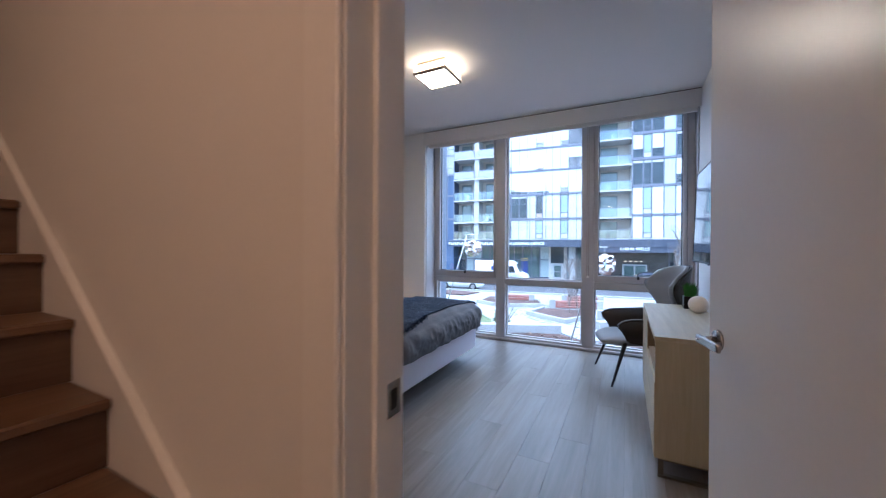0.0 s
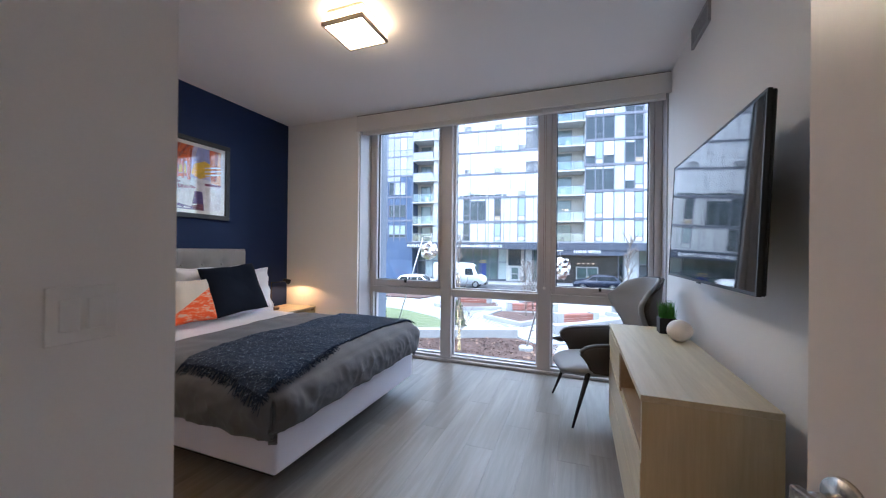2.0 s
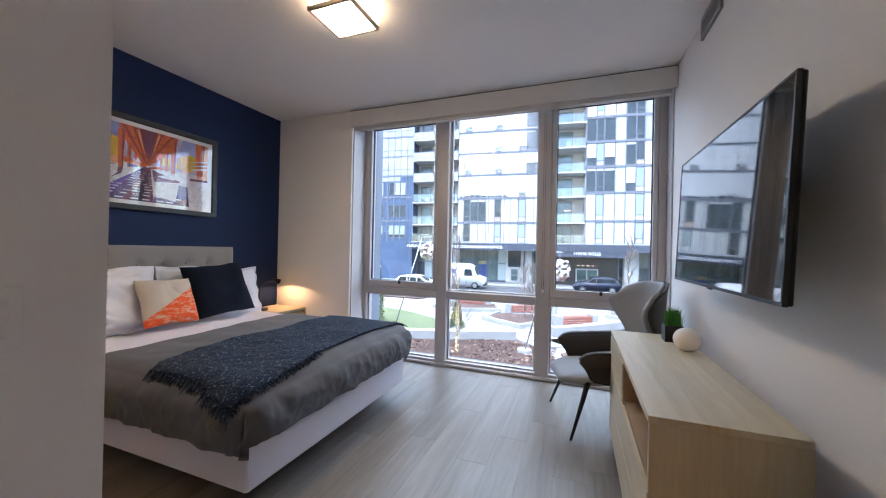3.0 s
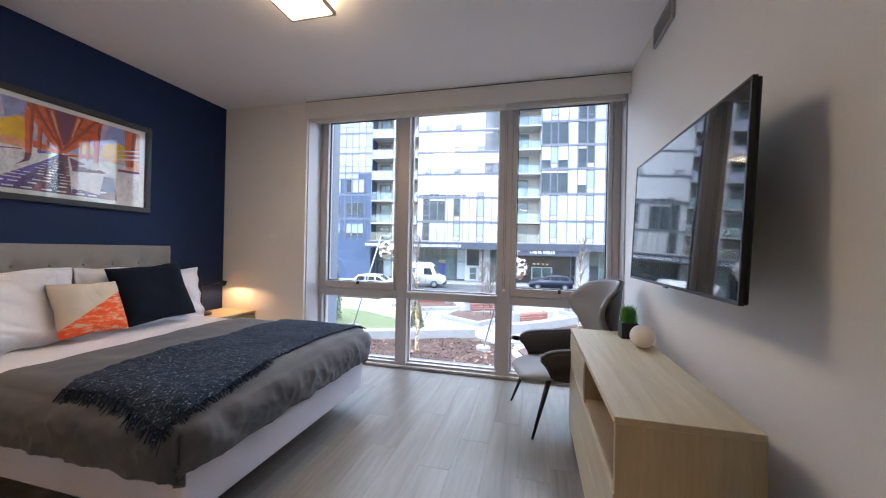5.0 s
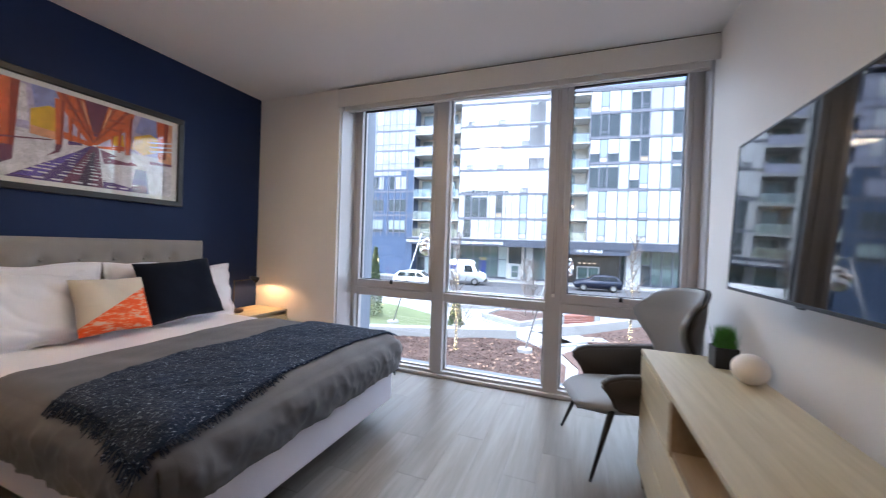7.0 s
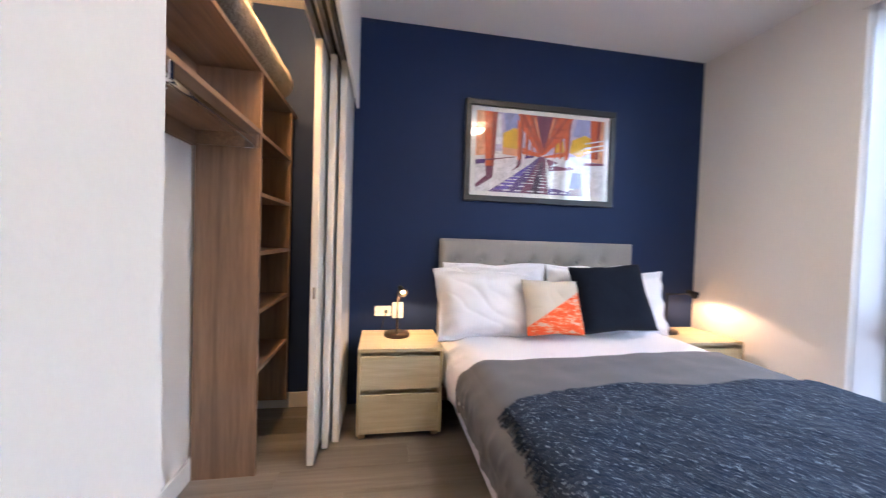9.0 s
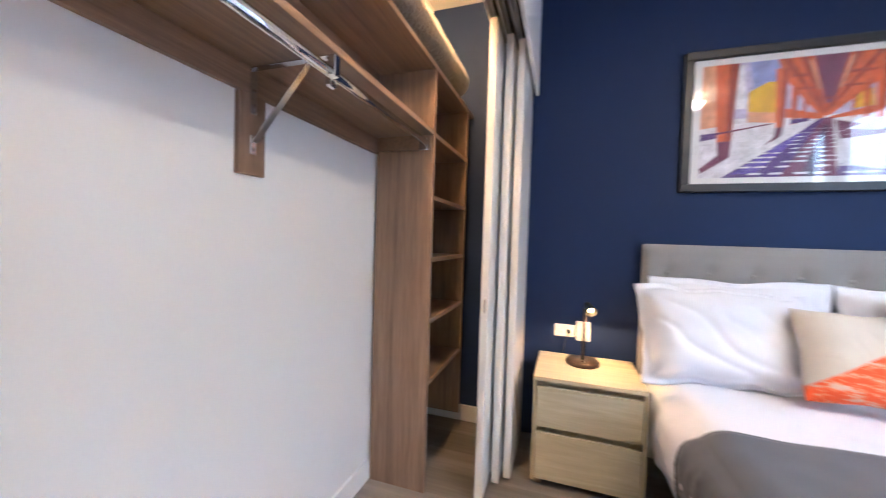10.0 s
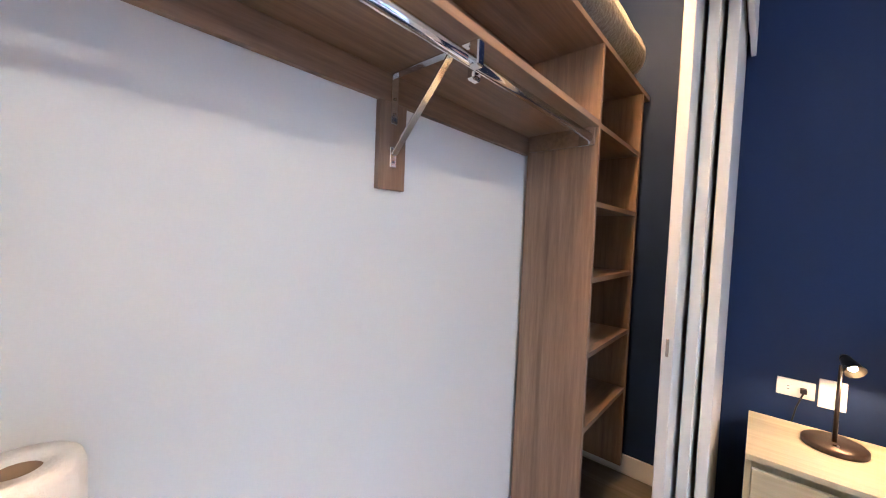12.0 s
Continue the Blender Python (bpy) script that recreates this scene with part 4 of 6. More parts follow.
def reading_lamp(bx_, by_, hx_, hy_, aim, label):
    z0 = 0.543
    lp = thing("table_lamp", (bx_, by_, z0), label, "lamp", "bedside lamps")
    part("base", spin(bmesh.new(), [(0.0, z0), (0.083, z0), (0.085, z0 + 0.004), (0.085, z0 + 0.018), (0.081, z0 + 0.022), (0.0, z0 + 0.022)], (bx_, by_, 0), 40), M_BRONZE, lp, "bronze disc base", True)
    part("base_button", boxed(bx_ + 0.035, bx_ + 0.05, by_ - 0.008, by_ + 0.008, z0 + 0.022, z0 + 0.025), M_CHROME, lp)
    part("stem", tubed((bx_, by_, z0 + 0.02), (bx_, by_, z0 + 0.30), 0.007, 0.005, 14), M_BRONZE, lp, "", True)
    top = Vector((bx_, by_, z0 + 0.29))
    hd = Vector((hx_, hy_, 0.835))
    part("arm", tubed(top, hd, 0.005, n=10), M_BLACK, lp, "", True)
    sh_ = bmesh.new()
    d = Vector(aim).normalized()
    tube(sh_, hd - d * 0.03, hd + d * 0.03, 0.017, 0.030, 24, False)
    tube(sh_, hd - d * 0.045, hd - d * 0.03, 0.012, 0.018, 24, True)
    part("shade", sh_, M_BLACK, lp, "black cone shade", True)
    part("bulb", ball(bmesh.new(), hd + d * 0.012, 0.013, 14), M_BULB, lp, "glowing bulb", True)


reading_lamp(-3.745, 4.50, -3.80, 4.53, (0.9, 0.35, -0.55), "bronze reading lamp lit on the nightstand")
reading_lamp(-3.745, 6.53, -3.76, 6.77, (0.3, 0.9, -0.45), "black reading lamp lit on the far nightstand")

# outlets above the nightstands
def outlet(y, z, wd, ht, label, kind):
    o = thing("outlet" if kind else "cable_plate", (WEST, y, z), label, "outlet")
    part("plate", boxed(WEST, WEST + 0.006, y - wd / 2, y + wd / 2, z - ht / 2, z + ht / 2, 0.002), M_PLASTIC, o)
    if kind:
        for dy in (-0.022, 0.022):
            part("socket", boxed(WEST + 0.006, WEST + 0.008, y + dy - 0.016, y + dy + 0.016, z - 0.014, z + 0.014, 0.0008), M_PLASTIC, o)
            for dz in (-0.006, 0.006):
                part("slot", boxed(WEST + 0.008, WEST + 0.0085, y + dy - 0.004, y + dy + 0.004, z + dz - 0.001, z + dz + 0.001), M_SLOT, o)
    else:
        part("insert", boxed(WEST + 0.006, WEST + 0.008, y - 0.017, y + 0.017, z - 0.033, z + 0.033, 0.0008), M_PLASTIC, o)
    return o


outlet(4.405, 0.668, 0.115, 0.072, "white wall outlet with a black plug", True)
outlet(4.510, 0.673, 0.078, 0.115, "white wall plate for cable", False)
outlet(6.47, 0.690, 0.115, 0.072, "white wall outlet by the far nightstand", True)
pl = boxed(WEST + 0.008, WEST + 0.035, 4.418, 4.438, 0.658, 0.678, 0.003)
tube(pl, (WEST + 0.03, 4.428, 0.662), (WEST + 0.03, 4.41, 0.60), 0.003, n=8)
tube(pl, (WEST + 0.03, 4.41, 0.60), (WEST + 0.02, 4.40, 0.53), 0.003, n=8)
solid("lamp_plug", pl, M_BLACK, "black lamp plug with its cord in the outlet", "plug")

# framed print
PY0, PY1, PZ0, PZ1 = 4.960, 6.158, 1.486, 2.224
print_ = thing("framed_print", (WEST, 5.56, PZ0), "black framed city print with white mat under glass", "picture")
FW = 0.042
for q in ((PY0, PY1, PZ1 - FW, PZ1), (PY0, PY1, PZ0, PZ0 + FW), (PY0, PY0 + FW, PZ0 + FW, PZ1 - FW), (PY1 - FW, PY1, PZ0 + FW, PZ1 - FW)):
    part("frame", boxed(WEST, WEST + 0.035, *q, 0.003), M_FRAME, print_)
part("mat", boxed(WEST, WEST + 0.012, PY0 + FW, PY1 - FW, PZ0 + FW, PZ1 - FW), M_MAT, print_, "white mat board")
gl = part("glass", boxed(WEST + 0.022, WEST + 0.025, PY0 + FW, PY1 - FW, PZ0 + FW, PZ1 - FW), M_PICGLASS, print_, "clear glass")
gl.visible_shadow = False
AY0, AY1, AZ0, AZ1 = PY0 + 0.085, PY1 - 0.085, PZ0 + 0.075, PZ1 - 0.075
inks = {k: paint("ink_" + k, c, 0.7, var=0.35, fine=90, coarse=25, bump=0) for k, c in dict(
    orange=(0.62, 0.13, 0.035), rust=(0.30, 0.055, 0.03), yellow=(0.75, 0.46, 0.02), violet=(0.10, 0.05, 0.20), lilac=(0.50, 0.45, 0.62), pale=(0.72, 0.70, 0.74), sky=(0.30, 0.33, 0.62), blue=(0.13, 0.08, 0.42), dusk=(0.06, 0.03, 0.07), plum=(0.17, 0.05, 0.10), peach=(0.72, 0.36, 0.2)).items()}
art_n = [0]


def ink(color, *pts):
    """A flat patch of printed colour; points from 0 to 1 across and up the print."""
    art_n[0] += 1
    bm = bmesh.new()
    x = WEST + 0.0125 + 0.00004 * art_n[0]
    bm.faces.new([bm.verts.new((x, AY0 + (AY1 - AY0) * min(max(a, 0), 1), AZ0 + (AZ1 - AZ0) * min(max(b, 0), 1))) for a, b in pts])
    part("print_patch", bm, inks[color], print_)


ink("pale", (0, 0), (1, 0), (1, 1), (0, 1))
ink("lilac", (0.0, 0.52), (1, 0.50), (1, 1), (0, 1))
ink("peach", (0.0, 0.44), (0.10, 0.46), (0.09, 1), (0, 1))
ink("pale", (0.14, 0.60), (0.20, 0.60), (0.18, 0.98), (0.15, 0.98))
ink("lilac", (0.20, 0.50), (0.34, 0.50), (0.34, 0.98), (0.18, 0.98))
ink("sky", (0.22, 0.76), (0.33, 0.72), (0.32, 1.0), (0.20, 1.0))
ink("yellow", (0.20, 0.56), (0.33, 0.53), (0.335, 0.80), (0.28, 0.82), (0.20, 0.74))
ink("peach", (0.20, 0.48), (0.33, 0.46), (0.33, 0.55), (0.20, 0.57))
ink("sky", (0.74, 0.78), (0.90, 0.74), (0.90, 1.0), (0.78, 1.0))
ink("yellow", (0.60, 0.54), (0.68, 0.56), (0.67, 0.70), (0.62, 0.68))
ink("yellow", (0.72, 0.56), (0.80, 0.50), (0.92, 0.60), (0.93, 0.74), (0.84, 0.80), (0.74, 0.72))
ink("peach", (0.90, 0.46), (1.0, 0.44), (1.0, 1.0), (0.93, 1.0))
ink("orange", (0.31, 1.0), (0.74, 1.0), (0.70, 0.78), (0.52, 0.50), (0.48, 0.50), (0.36, 0.78))
for a in (0.33, 0.40, 0.60, 0.68):
    ink("rust", (a, 1.0), (a + 0.028, 1.0), (0.505, 0.52), (0.497, 0.52))
ink("rust", (0.36, 0.86), (0.70, 0.86), (0.69, 0.835), (0.37, 0.835))
ink("rust", (0.40, 0.745), (0.65, 0.745), (0.645, 0.727), (0.405, 0.727))
ink("plum", (0.45, 1.0), (0.58, 1.0), (0.525, 0.60), (0.50, 0.60))
ink("peach", (0.43, 0.97), (0.445, 0.97), (0.482, 0.72), (0.474, 0.72))
ink("peach", (0.60, 0.97), (0.585, 0.97), (0.548, 0.72), (0.556, 0.72))
ink("rust", (0.46, 0.65), (0.57, 0.65), (0.56, 0.638), (0.47, 0.638))
ink("orange", (0.35, 0.58), (0.50, 0.51), (0.50, 0.47), (0.35, 0.50))
ink("orange", (0.52, 0.49), (0.68, 0.56), (0.68, 0.50), (0.52, 0.47))
for a, w_, top_, bot in ((0.075, 0.060, 1.0, 0.30), (0.315, 0.030, 0.92, 0.40), (0.375, 0.016, 0.75, 0.44), (0.42, 0.010, 0.66, 0.46), (0.60, 0.010, 0.66, 0.47), (0.64, 0.016, 0.78, 0.47), (0.685, 0.030, 0.95, 0.46), (0.90, 0.055, 1.0, 0.50)):
    ink("orange", (a, bot), (a + w_, bot), (a + w_ * 1.35, top_), (a - w_ * 0.3, top_))
    ink("rust", (a + w_ * 0.62, bot), (a + w_, bot), (a + w_ * 1.35, top_), (a + w_ * 0.7, top_))
ink("plum", (0.075, 0.32), (0.135, 0.32), (0.13, 0.18), (0.01, 0.04), (-0.01, 0.08), (0.08, 0.20))
ink("plum", (0.315, 0.42), (0.345, 0.42), (0.335, 0.34), (0.27, 0.27), (0.31, 0.34))
ink("violet", (0.10, 0.0), (0.36, 0.0), (0.50, 0.48), (0.485, 0.48), (0.40, 0.36))
ink("blue", (0.14, 0.03), (0.24, 0.03), (0.42, 0.36), (0.40, 0.36))
ink("plum", (0.34, 0.0), (0.56, 0.0), (0.53, 0.48), (0.495, 0.48))
ink("dusk", (0.42, 0.0), (0.50, 0.0), (0.512, 0.42), (0.50, 0.42))
ink("plum", (0.56, 0.30), (0.76, 0.34), (0.76, 0.36), (0.54, 0.46))
ink("violet", (0.72, 0.0), (0.84, 0.0), (0.82, 0.30), (0.75, 0.30))
ink("plum", (0.73, 0.0), (0.83, 0.0), (0.83, 0.10), (0.73, 0.10))
ink("violet", (0.56, 0.0), (0.74, 0.0), (0.74, 0.04), (0.56, 0.10))
ink("pale", (0.58, 0.38), (0.77, 0.50), (0.77, 0.44), (0.70, 0.36))
for r_ in range(11):
    z = 0.02 + 0.40 * (r_ / 11) ** 0.8
    k = 1 - z / 0.48
    for c_ in range(8):
        if (r_ * 5 + c_ * 3) % 7 == 0:
            continue
        a = 0.475 + (c_ - 3.6) * 0.095 * k
        sk = 0.012 * math.sin(7 * r_ + 3 * c_)
        ink("pale", (a - 0.030 * k + sk, z), (a + 0.026 * k + sk, z), (a + 0.024 * k + sk, z + 0.020 * k), (a - 0.032 * k + sk, z + 0.016 * k))
for z, h in ((0.60, 0.022), (0.66, 0.018), (0.72, 0.018)):
    ink("pale", (0.84, z - 0.04), (1.0, z + 0.02), (1.0, z + 0.02 + h), (0.84, z - 0.04 + h))
ink("plum", (0.0, 0.36), (0.30, 0.45), (0.30, 0.46), (0.0, 0.38))
ink("violet", (0.0, 0.33), (0.07, 0.35), (0.07, 0.40), (0.0, 0.39))
ink("plum", (0.84, 0.40), (1.0, 0.42), (1.0, 0.45), (0.84, 0.44))
ink("violet", (0.37, 0.44), (0.44, 0.46), (0.44, 0.485), (0.37, 0.48))

# closet: shelves, tower, rod, bracket, roll
CX0, CX1, CYB, CYF = -3.222, CLOSET_E0, CLOSET_S, 3.80
tower = thing("closet_tower", (-3.5, 3.65, 0), "brown wood laminate closet shelf tower", "shelf tower")
part("side_panel", boxed(CX0 - 0.02, CX0, CYB + 0.014, CYF, 0, 1.965), M_WALNUT_Z, tower)
part("side_panel", boxed(-3.815, -3.795, CYB + 0.014, CYF, 0.12, 1.965), M_WALNUT_Z, tower)
for z in (1.665, 1.375, 1.085, 0.795, 0.50):
    part("shelf", boxed(-3.795, CX0 - 0.02, CYB + 0.014, CYF - 0.004, z, z + 0.02), M_WALNUT_X, tower)
part("side_cleat", boxed(CX0, CX0 + 0.016, CYB + 0.03, CYF - 0.012, 1.60, 1.664), M_WALNUT_X, tower)

shelf = thing("closet_shelf", (-2.5, 3.65, 1.66), "brown laminate hanging shelf with wall cleat", "shelf")
part("board", boxed(CX0 + 0.001, CX1 - 0.001, CYB, CYF, 1.666, 1.688, 0.001), M_WALNUT_X, shelf)
part("wall_cleat", boxed(CX0 + 0.001, CX1 - 0.001, CYB, CYB + 0.018, 1.592, 1.665, 0.001), M_WALNUT_X, shelf)
part("bracket_board", boxed(-2.536, -2.445, CYB, CYB + 0.018, 1.362, 1.591, 0.001), M_WALNUT_Z, shelf)
up_ = thing("closet_shelf", (-2.6, 3.65, 1.97), "upper brown laminate closet shelf", "shelf")
part("board", boxed(-3.93, CX1 - 0.001, CYB, CYF, 1.967, 1.989, 0.001), M_WALNUT_X, up_)
part("wall_cleat", boxed(CX0 + 0.001, CX1 - 0.001, CYB, CYB + 0.018, 1.90, 1.966, 0.001), M_WALNUT_X, up_)

rod = thing("closet_rod", (-2.5, 3.76, 1.63), "chrome closet rod on a shelf bracket", "closet rod")
rb = bmesh.new()
tube(rb, (CX0 + 0.017, 3.775, 1.626), (CX1, 3.775, 1.626), 0.016, n=18)
for v in rb.verts:
    v.co.y = 3.775 + (v.co.y - 3.775) * 0.62
part("bar", rb, M_CHROME, rod, "polished chrome bar", True)
part("end_flange", boxed(CX0 + 0.016, CX0 + 0.022, 3.735, 3.775, 1.595, 1.65, 0.002), M_CHROME, rod)
bk = bmesh.new()
bxm = -2.49
box(bk, bxm - 0.011, bxm + 0.011, CYB + 0.018, CYB + 0.022, 1.535, 1.665, 0.001)
box(bk, bxm - 0.011, bxm + 0.011, CYB + 0.022, 3.79, 1.661, 1.665, 0.001)
box(bk, bxm - 0.012, bxm + 0.012, 3.775, 3.80, 1.61, 1.665, 0.003)
part("bracket", bk, M_CHROME, rod, "chrome shelf bracket")
br = bmesh.new()
a_, b_v = Vector((bxm, CYB + 0.024, 1.455)), Vector((bxm, 3.715, 1.660))
box(br, 0, (b_v - a_).length, -0.010, 0.010, -0.003, 0.003, 0.001)
br.transform(Matrix.Translation(a_) @ (b_v - a_).to_track_quat("X", "Z").to_matrix().to_4x4())
part("brace", br, M_CHROME, rod, "chrome diagonal brace")
part("brace_foot", boxed(bxm - 0.011, bxm + 0.011, CYB + 0.018, CYB + 0.023, 1.42, 1.475, 0.002), M_CHROME, rod)
for z in (1.435, 1.56, 1.60):
    part("screw", tubed((bxm, CYB + 0.022, z), (bxm, CYB + 0.025, z), 0.004, n=10), M_NICKEL, rod)
part("rod_hook", boxed(bxm - 0.05, bxm - 0.02, 3.745, 3.765, 1.60, 1.65, 0.004), M_CHROME, rod)

bo = bmesh.new()
def roll_fn(u, v):
    x = -3.72 + 1.45 * u
    a = 2 * math.pi * v
    e = min(u, 1 - u) * 1.45
    r = 0.098 * min(1.0, 0.35 + (e / 0.05) ** 0.5 * 0.65) if e < 0.05 else 0.098
    r *= 1 + 0.05 * noise.noise(Vector((x * 9, math.cos(a) * 2, math.sin(a) * 2)))
    return Vector((x, 3.735 + r * math.cos(a), 1.990 + 0.100 + r * math.sin(a)))
sheet(bo, roll_fn, 60, 24)
bmesh.ops.holes_fill(bo, edges=[e for e in bo.edges if e.is_boundary and abs(e.verts[0].co.x - e.verts[1].co.x) < 1e-4])
solid("bolster", bo, M_BOLSTER, "taupe plush roll lying on the upper shelf", "bolster", smooth=True)

# sliding closet doors pushed to one end, with track
for k, (x1, y) in enumerate(((-3.25, 4.035), (-3.395, 4.085), (-3.45, 4.135))):
    dr = thing("sliding_door", (x1 - 0.35, y, 0), "white sliding closet door panel pushed aside", "closet door", "sliding closet doors")
    part("panel", boxed(-3.935, x1, y, y + 0.035, 0.012, 2.17, 0.003), M_DOOR, dr)
    if k:
        continue
    fp = boxed(x1 - 0.002, x1 + 0.0012, y + 0.013, y + 0.022, 0.87, 0.93, 0.001)
    part("finger_pull", fp, M_NICKEL, dr, "recessed satin finger pull")
tr = thing("closet_track", (-2.8, 4.1, 2.2), "white triple sliding door track", "door track")
for y in (4.022, 4.072, 4.122, 4.172):
    part("rail", boxed(WEST, CLOSET_E0, y, y + 0.010, 2.185, 2.239), M_ALU, tr)
for y in (4.040, 4.090, 4.140):
    part("channel", boxed(WEST, CLOSET_E0, y, y + 0.026, 2.232, 2.238), M_SLOT, tr)

# paper towel rolls standing at the closet's near end
def paper_roll(x, y, z, r, h, tip=0.0):
    pr = thing("paper_roll", pose(x, y, z, tip, 0, 0), "white paper towel roll stored in the closet", "paper roll", "paper rolls")
    part("paper", spin(bmesh.new(), [(0.022, 0), (r, 0), (r + 0.002, 0.01), (r + 0.001, h - 0.01), (r - 0.002, h), (0.022, h), (0.021, 0.002)], n=36), M_ROLL, pr, "", True, True)
    part("core", spin(bmesh.new(), [(0.020, 0.004), (0.0215, h - 0.004), (0.0195, h - 0.004), (0.0185, 0.004)], n=24), M_CARD, pr, "", True, True)


for k in range(4):
    paper_roll(-1.846, 3.665, 0.2425 * k, 0.056, 0.2415)

# outside: the ground lies one storey below the room
GZ = -3.0
M_PAVE = paint("pale_paving", (0.29, 0.29, 0.295), 0.85, var=0.10, fine=14, coarse=0.5, bump=0.1)
M_ROAD = paint("asphalt", (0.075, 0.075, 0.082), 0.85, var=0.2, fine=30, coarse=0.4, bump=0.15)
M_MULCH = paint("bark_mulch", (0.085, 0.050, 0.040), 0.95, var=0.6, fine=22, coarse=1.2, bump=0.6)
M_LAWN = paint("winter_lawn", (0.105, 0.125, 0.055), 0.9, var=0.35, fine=60, coarse=0.8, bump=0.4)
M_CONC = paint("cast_concrete", (0.27, 0.265, 0.26), 0.8, var=0.16, fine=20, coarse=1.0, bump=0.1)
M_BENCH = paint("red_hardwood", (0.22, 0.075, 0.05), 0.6, var=0.2, fine=30, coarse=3)
M_BARK = paint("grey_bark", (0.16, 0.13, 0.11), 0.9, var=0.3, fine=80)
M_LEAF = paint("evergreen_leaf", (0.06, 0.085, 0.035), 0.7, var=0.5, fine=30, coarse=6)
M_FAIRY = glow("fairy_light", (1.0, 0.72, 0.20), 2.5)
M_STEEL = paint("sculpture_steel", (0.38, 0.37, 0.36), 0.3, 0.9, 0.08)
M_MIRROR = paint("mirror_facet", (0.50, 0.45, 0.42), 0.12, 1.0, 0.2, 8, 3, 0.0)
M_CARWHITE = paint("white_car_paint", (0.76, 0.76, 0.76), 0.2, var=0.02)
M_CARDARK = paint("dark_car_paint", (0.018, 0.022, 0.04), 0.18, 0.3, 0.05)
M_TYRE = paint("tyre_rubber", (0.018, 0.018, 0.018), 0.85)
M_CARGLASS = paint("car_glass", (0.02, 0.025, 0.03), 0.05, spec=0.8, bump=0)
M_EMBLEM = paint("emblem_blue", (0.03, 0.05, 0.22), 0.5)
M_PANEL = paint("white_facade_panel", (0.48, 0.475, 0.465), 0.35, var=0.04, fine=6, coarse=0.2, bump=0.0)
M_PANELBLUE = paint("blue_facade_panel", (0.060, 0.088, 0.155), 0.4, var=0.08, fine=6, coarse=0.3, bump=0.0)
M_SPANDREL = paint("grey_spandrel", (0.145, 0.147, 0.178), 0.4, var=0.06, bump=0)
M_FACGLASS = paint("facade_glass", (0.048, 0.058, 0.064), 0.05, 0.0, 0.6, 1.4, 0.5, 0.0, 0.45)
M_FACGLASSPALE = paint("blinds_behind_glass", (0.27, 0.335, 0.335), 0.08, 0.0, 0.12, 0.8, 0.3, 0.0, 0.8)
# pale base colour stands in for much of the sky's reflection
M_SKYGLASS = paint("painted_sky_glass", (0.33, 0.32, 0.40), 0.05, 0.0, 0.12, 0.9, 0.22, 0.0, 1.0)
M_BALCGLASS = pane_glass("balcony_glass", 0.11, (0.92, 0.965, 0.955))
M_SLAB = paint("balcony_slab", (0.42, 0.415, 0.40), 0.7, var=0.06)
M_CANOPY = paint("canopy_metal", (0.055, 0.062, 0.085), 0.7, 0.0, 0.08)
# white panels and curtain glass, brightened in colour for the reflected sky
M_SKYPANEL = paint("white_panel_sky_glare", (0.56, 0.55, 0.55), 0.06, 0.0, 0.05, 0.7, 0.2, 0.0, 1.0)
M_MINT = paint("mint_back_painted_glass", (0.41, 0.46, 0.44), 0.15, 0.0, 0.06, 0.8, 0.3, 0.0, 0.6)
M_TAN = paint("tan_board", (0.42, 0.33, 0.22), 0.6)
M_BALCDOOR = paint("balcony_door_glass", (0.24, 0.285, 0.285), 0.06, 0.0, 0.4, 1.2, 0.5, 0.0, 0.8)
M_SIGN = paint("sign_white", (0.85, 0.85, 0.85), 0.5)
M_RECESS = paint("recess_wall", (0.62, 0.58, 0.53), 0.7, var=0.15)
M_STORE = paint("shop_glass", (0.10, 0.14, 0.13), 0.05, 0.0, 0.6, 1.2, 0.4, 0.0, 0.8)
# entrance colour darkened to hold the shadow under the canopy
M_ENTRY = paint("shaded_entry_glass", (0.05, 0.042, 0.036), 0.25, var=0.5, fine=2, coarse=0.5)

g = bmesh.new()
box(g, -2500, 2500, 7.8, 4000, GZ - 0.5, GZ)
setting("ground", g, M_PAVE, "pale concrete paving reaching the horizon", "ground")
setting("outer_wall", boxed(-30, 12, 7.53, 7.8, GZ - 0.5, -0.32), M_CANOPY, "dark outer wall below the window")

M_FIN = paint("blue_grey_cladding", (0.20, 0.23, 0.29), 0.5, var=0.05)
fin = boxed(-3.25, -2.934, 7.522, 7.60, GZ, 3.3)
box(fin, -2.934, -2.929, 7.352, 7.60, -0.02, 2.72)
setting("outer_reveal", fin, M_FIN, "blue grey cladding beside the window outside")

# facade frame: u along the street, out towards the room
FU = Vector((0.9945, 0.105, 0))
FN = Vector((0.105, -0.9945, 0))
F0 = Vector((-13.28, 50.36, 0))
FACADE = Matrix(((FU.x, -FN.x, 0, F0.x), (FU.y, -FN.y, 0, F0.y), (0, 0, 1, 0), (0, 0, 0, 1)))

def on_street(u, out, z=GZ, turn=0.0):
    return FACADE @ pose(u, -out, z, 0, 0, turn)

rd = boxed(-300, 300, -15.0, -4.2, GZ, GZ + 0.004)
rd.transform(FACADE)
setting("road", rd, M_ROAD, "grey asphalt street", "road")
for y0, y1 in ((-4.2, -3.95), (-15.25, -15.0)):
    kb = boxed(-300, 300, y0, y1, GZ, GZ + 0.14, 0.02)
    kb.transform(FACADE)
    setting("kerb", kb, M_CONC, "concrete kerb along the street", "kerb")

